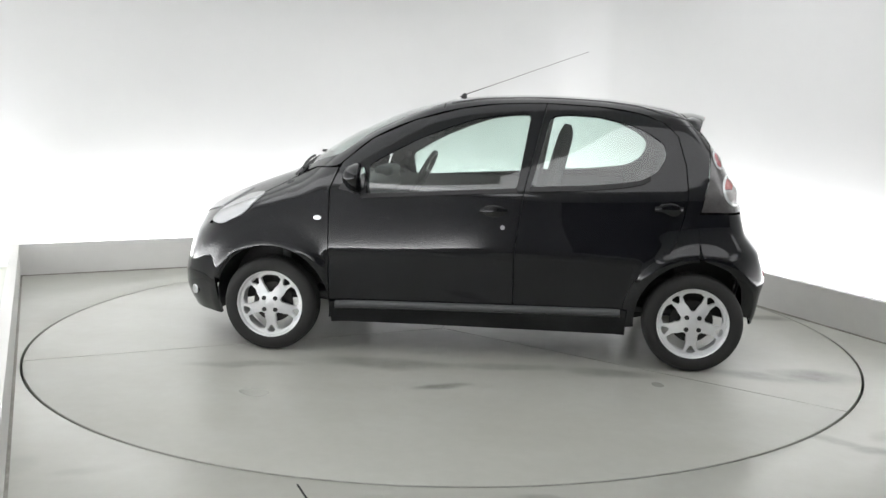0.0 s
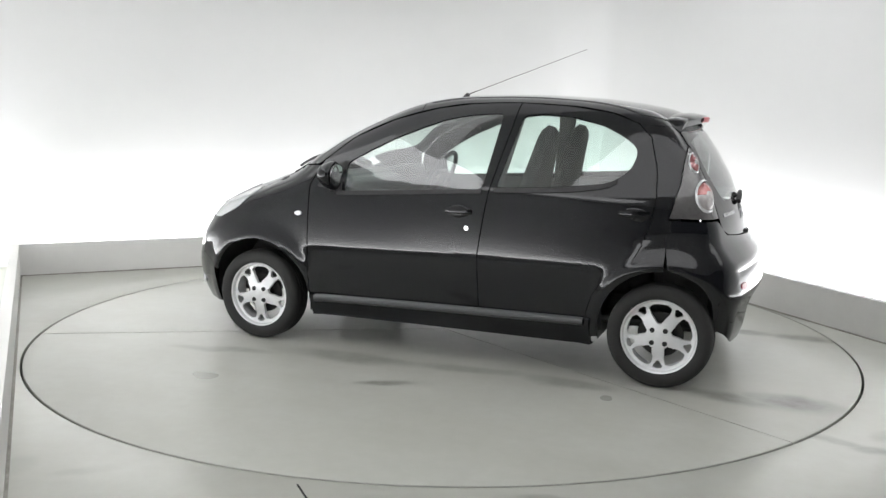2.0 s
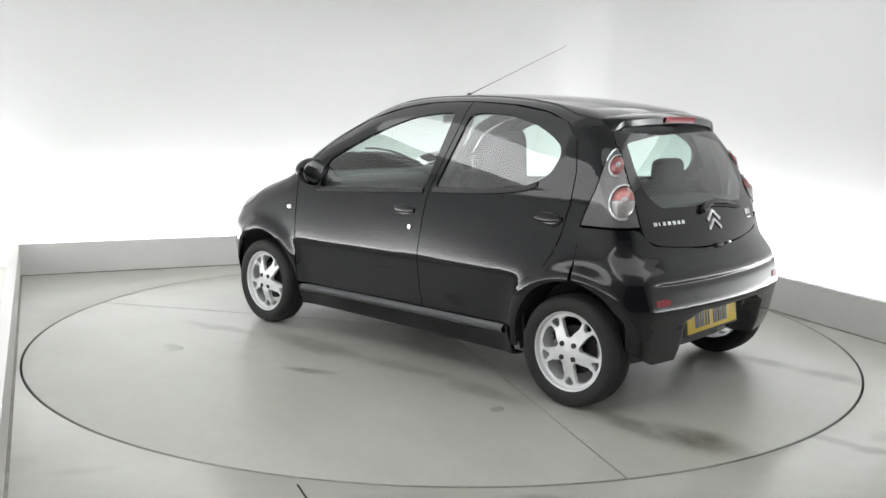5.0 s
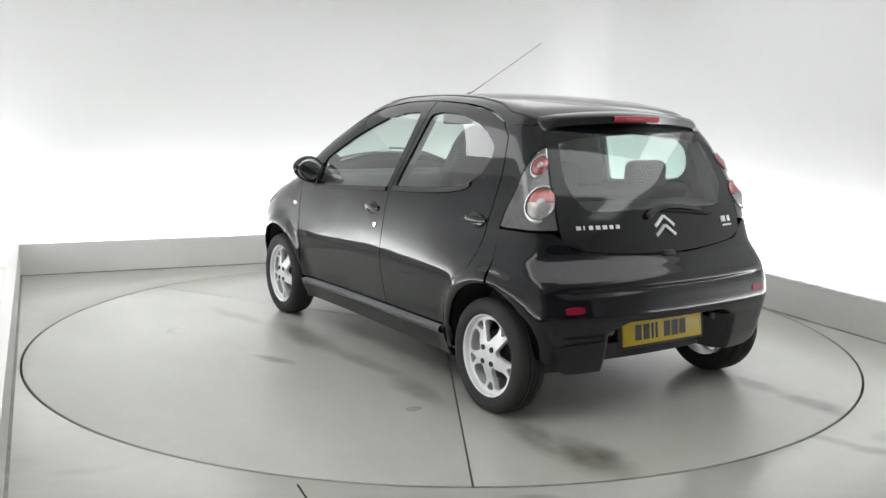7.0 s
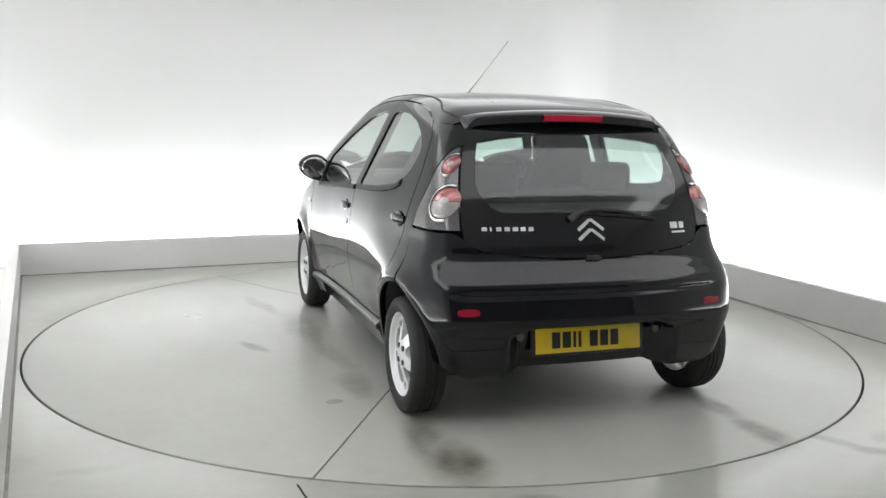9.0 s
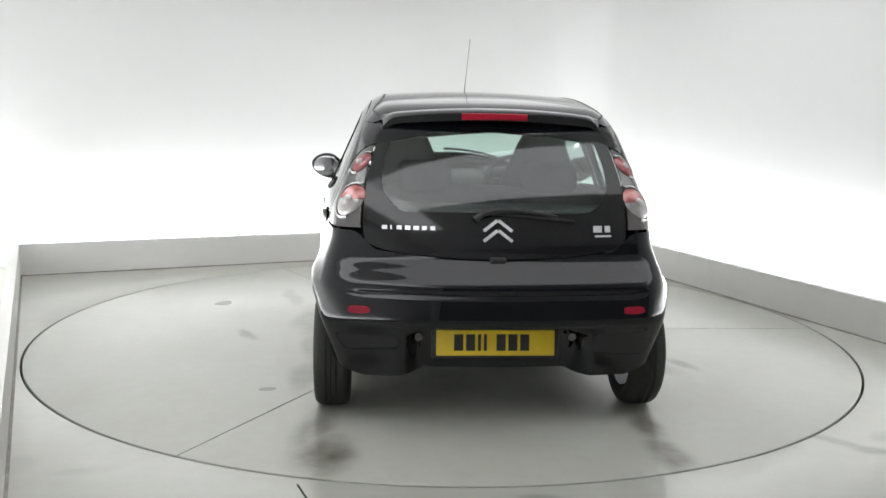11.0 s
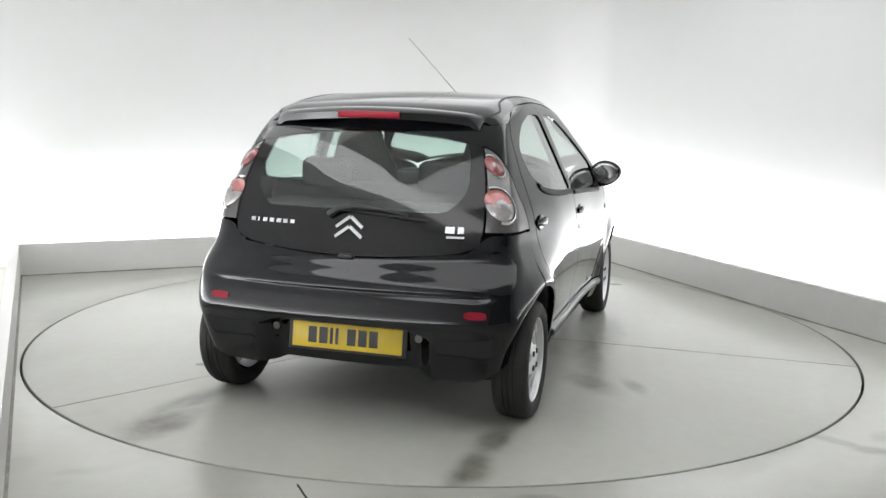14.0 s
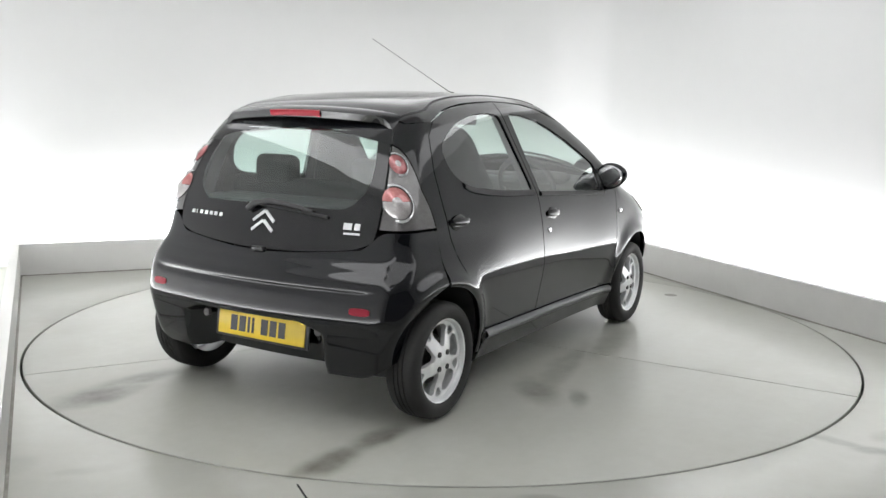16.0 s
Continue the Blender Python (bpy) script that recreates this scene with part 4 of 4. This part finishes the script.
def rim_face():
    """Five forked spokes, cut through, with thickness."""
    seg, rs = 240, np.concatenate([np.linspace(0.0, 0.056, 4), np.linspace(0.062, 0.182, 34)])
    keep = {}
    for k in range(seg):
        a = (360 * (k + 0.5) / seg + 90) % 72
        a = a if a < 36 else a - 72           # nought on a spoke
        for i in range(len(rs) - 1):
            r = (rs[i] + rs[i + 1]) / 2
            hole = False
            if 0.066 < r < 0.164:             # five large rounded openings
                t = (r - 0.066) / 0.098
                half = 8.0 + 15.0 * min(1, t / 0.55) ** 0.7 - 9.0 * max(0, (t - 0.80) / 0.20) ** 2
                hole = abs(a) > 36 - half
            if 0.128 < r < 0.166:             # a small notch in each spoke's fork
                u = (r - 0.128) / 0.038
                hole = hole or abs(a) < 3.0 + 7.5 * u - 5.0 * max(0, (u - 0.72) / 0.28) ** 2
            keep[k, i] = not hole
    def y_of(r):
        return 0.004 + 0.010 * math.cos(min(1, r / 0.19) * math.pi * 0.9) - 0.012 * math.exp(-((r - 0.13) / 0.04) ** 2)
    v, ids, f = [], {}, []
    def vid(k, i, back):
        key = (k % seg if i else 0, i, back)
        if key not in ids:
            a = 2 * math.pi * key[0] / seg
            ids[key] = len(v)
            v.append((rs[i] * math.cos(a), y_of(rs[i]) - (0.022 if back else 0), rs[i] * math.sin(a)))
        return ids[key]
    for (k, i), on in keep.items():
        if not on:
            continue
        for back in (False, True):
            q = [vid(k, i, back), vid(k, i + 1, back), vid(k + 1, i + 1, back), vid(k + 1, i, back)]
            q = list(dict.fromkeys(q))
            f.append(tuple(q if back else reversed(q)))
        for (k2, i2), e in (((k, i + 1), ((k, i + 1), (k + 1, i + 1))), ((k, i - 1), ((k, i), (k + 1, i))), (((k + 1) % seg, i), ((k + 1, i), (k + 1, i + 1))), (((k - 1) % seg, i), ((k, i), (k, i + 1)))):
            if i2 >= 0 and not keep.get((k2, i2), False):
                f.append((vid(*e[0], False), vid(*e[1], False), vid(*e[1], True), vid(*e[0], True)))
    return mesh_of("rim", v, f, ALLOY)


TYRE = lathe([(0.186 + (r - 0.186) * 0.87, y) for r, y in ((0.186, 0.062), (0.196, 0.072), (0.212, 0.079), (0.232, 0.081), (0.252, 0.078), (0.266, 0.070), (0.273, 0.060), (0.277, 0.048), (0.2785, 0.028), (0.2785, 0.026), (0.273, 0.0255),
              (0.273, 0.0195), (0.2785, 0.019), (0.2785, 0.004), (0.273, 0.0035), (0.273, -0.0035), (0.2785, -0.004), (0.2785, -0.019), (0.273, -0.0195), (0.273, -0.0255), (0.2785, -0.026),
              (0.277, -0.048), (0.273, -0.060), (0.266, -0.070), (0.252, -0.078), (0.232, -0.081), (0.212, -0.079), (0.186, -0.066))], "tyre", RUBBER, 96)
FACE = rim_face()
BARREL = lathe([(0.172, 0.030), (0.181, 0.052), (0.184, 0.064), (0.190, 0.068), (0.194, 0.065), (0.193, 0.058), (0.186, 0.052), (0.172, 0.030), (0.165, -0.02), (0.178, -0.068)], "rim_barrel", ALLOY, 96)
DISC = lathe([(0.0, 0.012), (0.055, 0.012), (0.060, -0.004), (0.112, -0.004), (0.116, -0.008), (0.112, -0.018), (0.0, -0.018)], "wheel", STEEL, 48)
CAP = lathe([(0.0, 0.020), (0.018, 0.0195), (0.025, 0.017), (0.027, 0.010)], "hub_cap", ALLOY, 32)
BOLT = lathe([(0.0, 0.012), (0.009, 0.012), (0.0125, 0.0125), (0.013, 0.004)], "wheel_bolt", PLASTIC, 14)
for wx, wy, wz in HUBS:
    for s in (1, -1):
        m = pose(wx, wy * s, wz, 0, 0, 0 if s > 0 else 180)
        hub = part("wheel", DISC, car, "five-spoke silver alloy wheel with a black tyre", m)
        part("tyre", TYRE, hub, "black rubber tyre")
        rim = part("rim", FACE, hub, "silver alloy rim with five forked spokes", pose(0, 0.052, 0))
        part("rim_barrel", BARREL, hub)
        part("hub_cap", CAP, hub, "", pose(0, 0.048, 0))
        for k in range(4):
            a = radians(45 + 90 * k)
            part("wheel_bolt", BOLT, hub, "", pose(0.046 * math.cos(a), 0.056, 0.046 * math.sin(a)))

# ---- underbody and cabin ----
bm = box_bm((2.6, 0.86, 0.10), (0.0, 0, 0.27), 0.03)
box_bm((1.45, 1.38, 0.09), (0.02, 0, 0.225), 0.03, bm=bm)
part("underbody", solid(bm, "underbody", PLASTIC), car, "black underbody")
bm = box_bm((0.30, 1.30, 0.20), (1.0, 0, 0.86), 0.05, 3)
box_bm((0.20, 1.36, 0.14), (0.80, 0, 0.88), 0.06, 4, bm=bm)
box_bm((0.12, 0.34, 0.07), (0.74, -0.36, 0.965), 0.03, 3, bm=bm)
dash = part("dashboard", solid(bm, "dashboard", CABIN), car, "dark grey dashboard")
bm = box_bm((0.06, 1.34, 0.55), (1.12, 0, 0.62), 0.02)
part("bulkhead", solid(bm, "bulkhead", CABIN), car)
part("cabin_floor", solid(box_bm((2.2, 1.36, 0.03), (0.0, 0, 0.31), 0.01), "cabin_floor", CABIN), car)


def torus(name, R, r, m, mat, parent, label=""):
    v, f, a, b = [], [], 40, 10
    for i in range(a):
        for k in range(b):
            u, w = 2 * math.pi * i / a, 2 * math.pi * k / b
            v.append(m @ Vector(((R + r * math.cos(w)) * math.cos(u), (R + r * math.cos(w)) * math.sin(u), r * math.sin(w))))
    for i in range(a):
        for k in range(b):
            f.append((i * b + k, ((i + 1) % a) * b + k, ((i + 1) % a) * b + (k + 1) % b, i * b + (k + 1) % b))
    return part(name, mesh_of(name, v, f, mat), parent, label)


tilt = pose(0.50, -0.36, 0.93, 0, 63, 0)
wheel_ring = torus("steering_wheel", 0.178, 0.016, tilt, PLASTIC, car, "black steering wheel")
bm = box_bm((0.10, 0.12, 0.04), (0, 0, 0), 0.015, 3)
box_bm((0.03, 0.34, 0.02), (0, 0, 0), 0.006, bm=bm)
box_bm((0.16, 0.03, 0.02), (0.08, 0, 0), 0.006, bm=bm)
bmesh.ops.transform(bm, matrix=tilt, verts=bm.verts)
part("steering_hub", solid(bm, "steering_hub", PLASTIC), wheel_ring)


def seat_back(w, h, thick, top, label, name, at, lean):
    """A padded backrest with a rounded, narrowing top and side bolsters."""
    n, m = 28, 22
    rows = []
    for i in range(n + 1):
        u = i / n
        half = w / 2 * (1 - (1 - top) * step((u - 0.55) / 0.40)) * math.sqrt(max(1e-4, 1 - max(0, (u - 0.86) / 0.14) ** 2))
        row = []
        for k in range(m + 1):
            a = 2 * math.pi * k / m
            ca, sa = math.cos(a), math.sin(a)
            row.append((thick / 2 * math.copysign(abs(sa) ** 0.7, sa) * (1 - 0.35 * u) * (0.5 + 0.5 * math.sqrt(max(0, 1 - max(0, (u - 0.9) / 0.1) ** 2))) * (1 + 0.25 * abs(ca)), half * math.copysign(abs(ca) ** 0.75, ca), u * h))
        rows.append(row)
    P = np.array(rows)
    me = skin([P], name, CLOTH, 0)
    return part(name, me, car, label, pose(*at, 0, lean, 0))


for y in (0.368, -0.368):
    b = seat_back(0.45, 0.85, 0.12, 0.56, "charcoal cloth front seat with built-in headrest", "front_seat", (-0.25, y, 0.47), -14)
    part("seat_cushion", solid(box_bm((0.50, 0.48, 0.16), (0.24, 0, 0.02), 0.06, 4), "seat_cushion", CLOTH), b, "", pose(0, 0, 0, 0, 10, 0))
bench = part("rear_bench", solid(box_bm((0.14, 1.18, 0.56), (-1.00, 0, 0.74), 0.05, 4), "rear_bench", CLOTH), car, "charcoal cloth rear bench")
part("bench_cushion", solid(box_bm((0.46, 1.18, 0.16), (-0.75, 0, 0.50), 0.06, 4), "bench_cushion", CLOTH), bench)
for y in (0.30, -0.30):
    part("headrest", solid(box_bm((0.09, 0.26, 0.17), (-1.02, y, 1.05), 0.044, 6), "headrest", CLOTH), bench, "low rounded headrest")
part("parcel_shelf", solid(box_bm((0.34, 1.06, 0.02), (-1.20, 0, 0.93), 0.008), "parcel_shelf", CABIN), car, "dark parcel shelf")
bm = box_bm((0.025, 0.21, 0.062), (0.30, 0.0, 1.315), 0.012, 3)
mir = part("cabin_mirror", solid(bm, "cabin_mirror", PLASTIC), car, "black cabin mirror")
part("mirror_stem", solid(box_bm((0.02, 0.02, 0.07), (0.32, 0.0, 1.37), 0.004), "mirror_stem", PLASTIC), mir)
for s in (1, -1):
    xs = np.linspace(0, 1, 8)[:, None] * np.array([[-0.085]]) - 0.235 + np.linspace(-0.05, 0.05, 4)[None]
    zs = 0.94 + np.linspace(0, 1, 8)[:, None] * 0.46 + 0 * xs
    part("centre_pillar_trim", skin([mirrored(on_side(xs, zs) - np.array([0, 0.045, 0]), s)], "centre_pillar_trim", CABIN, 0), car)


for ob in car.children_recursive:
    if ob.data and ob.data.materials and ob.data.materials[0] in (PANE, REARPANE):
        ob.visible_shadow = False


# ---- what moves ----
def table_turn(t):
    """The turntable's angle in degrees: a steady turn, clockwise from above."""
    return math.degrees(3.01166614 - 0.12369526 * t - 0.0000365522 * (t - 8) ** 2)


def motions():
    times = [k * 0.5 for k in range(33)]
    walk(turntable, [(t, pose(0, 0, 0, 0, 0, table_turn(t))) for t in times])
    walk(car, [(t, pose(0, 0, 0, 0, 0, table_turn(t)) @ pose(-0.285, -0.0914, 0)) for t in times])


motions()
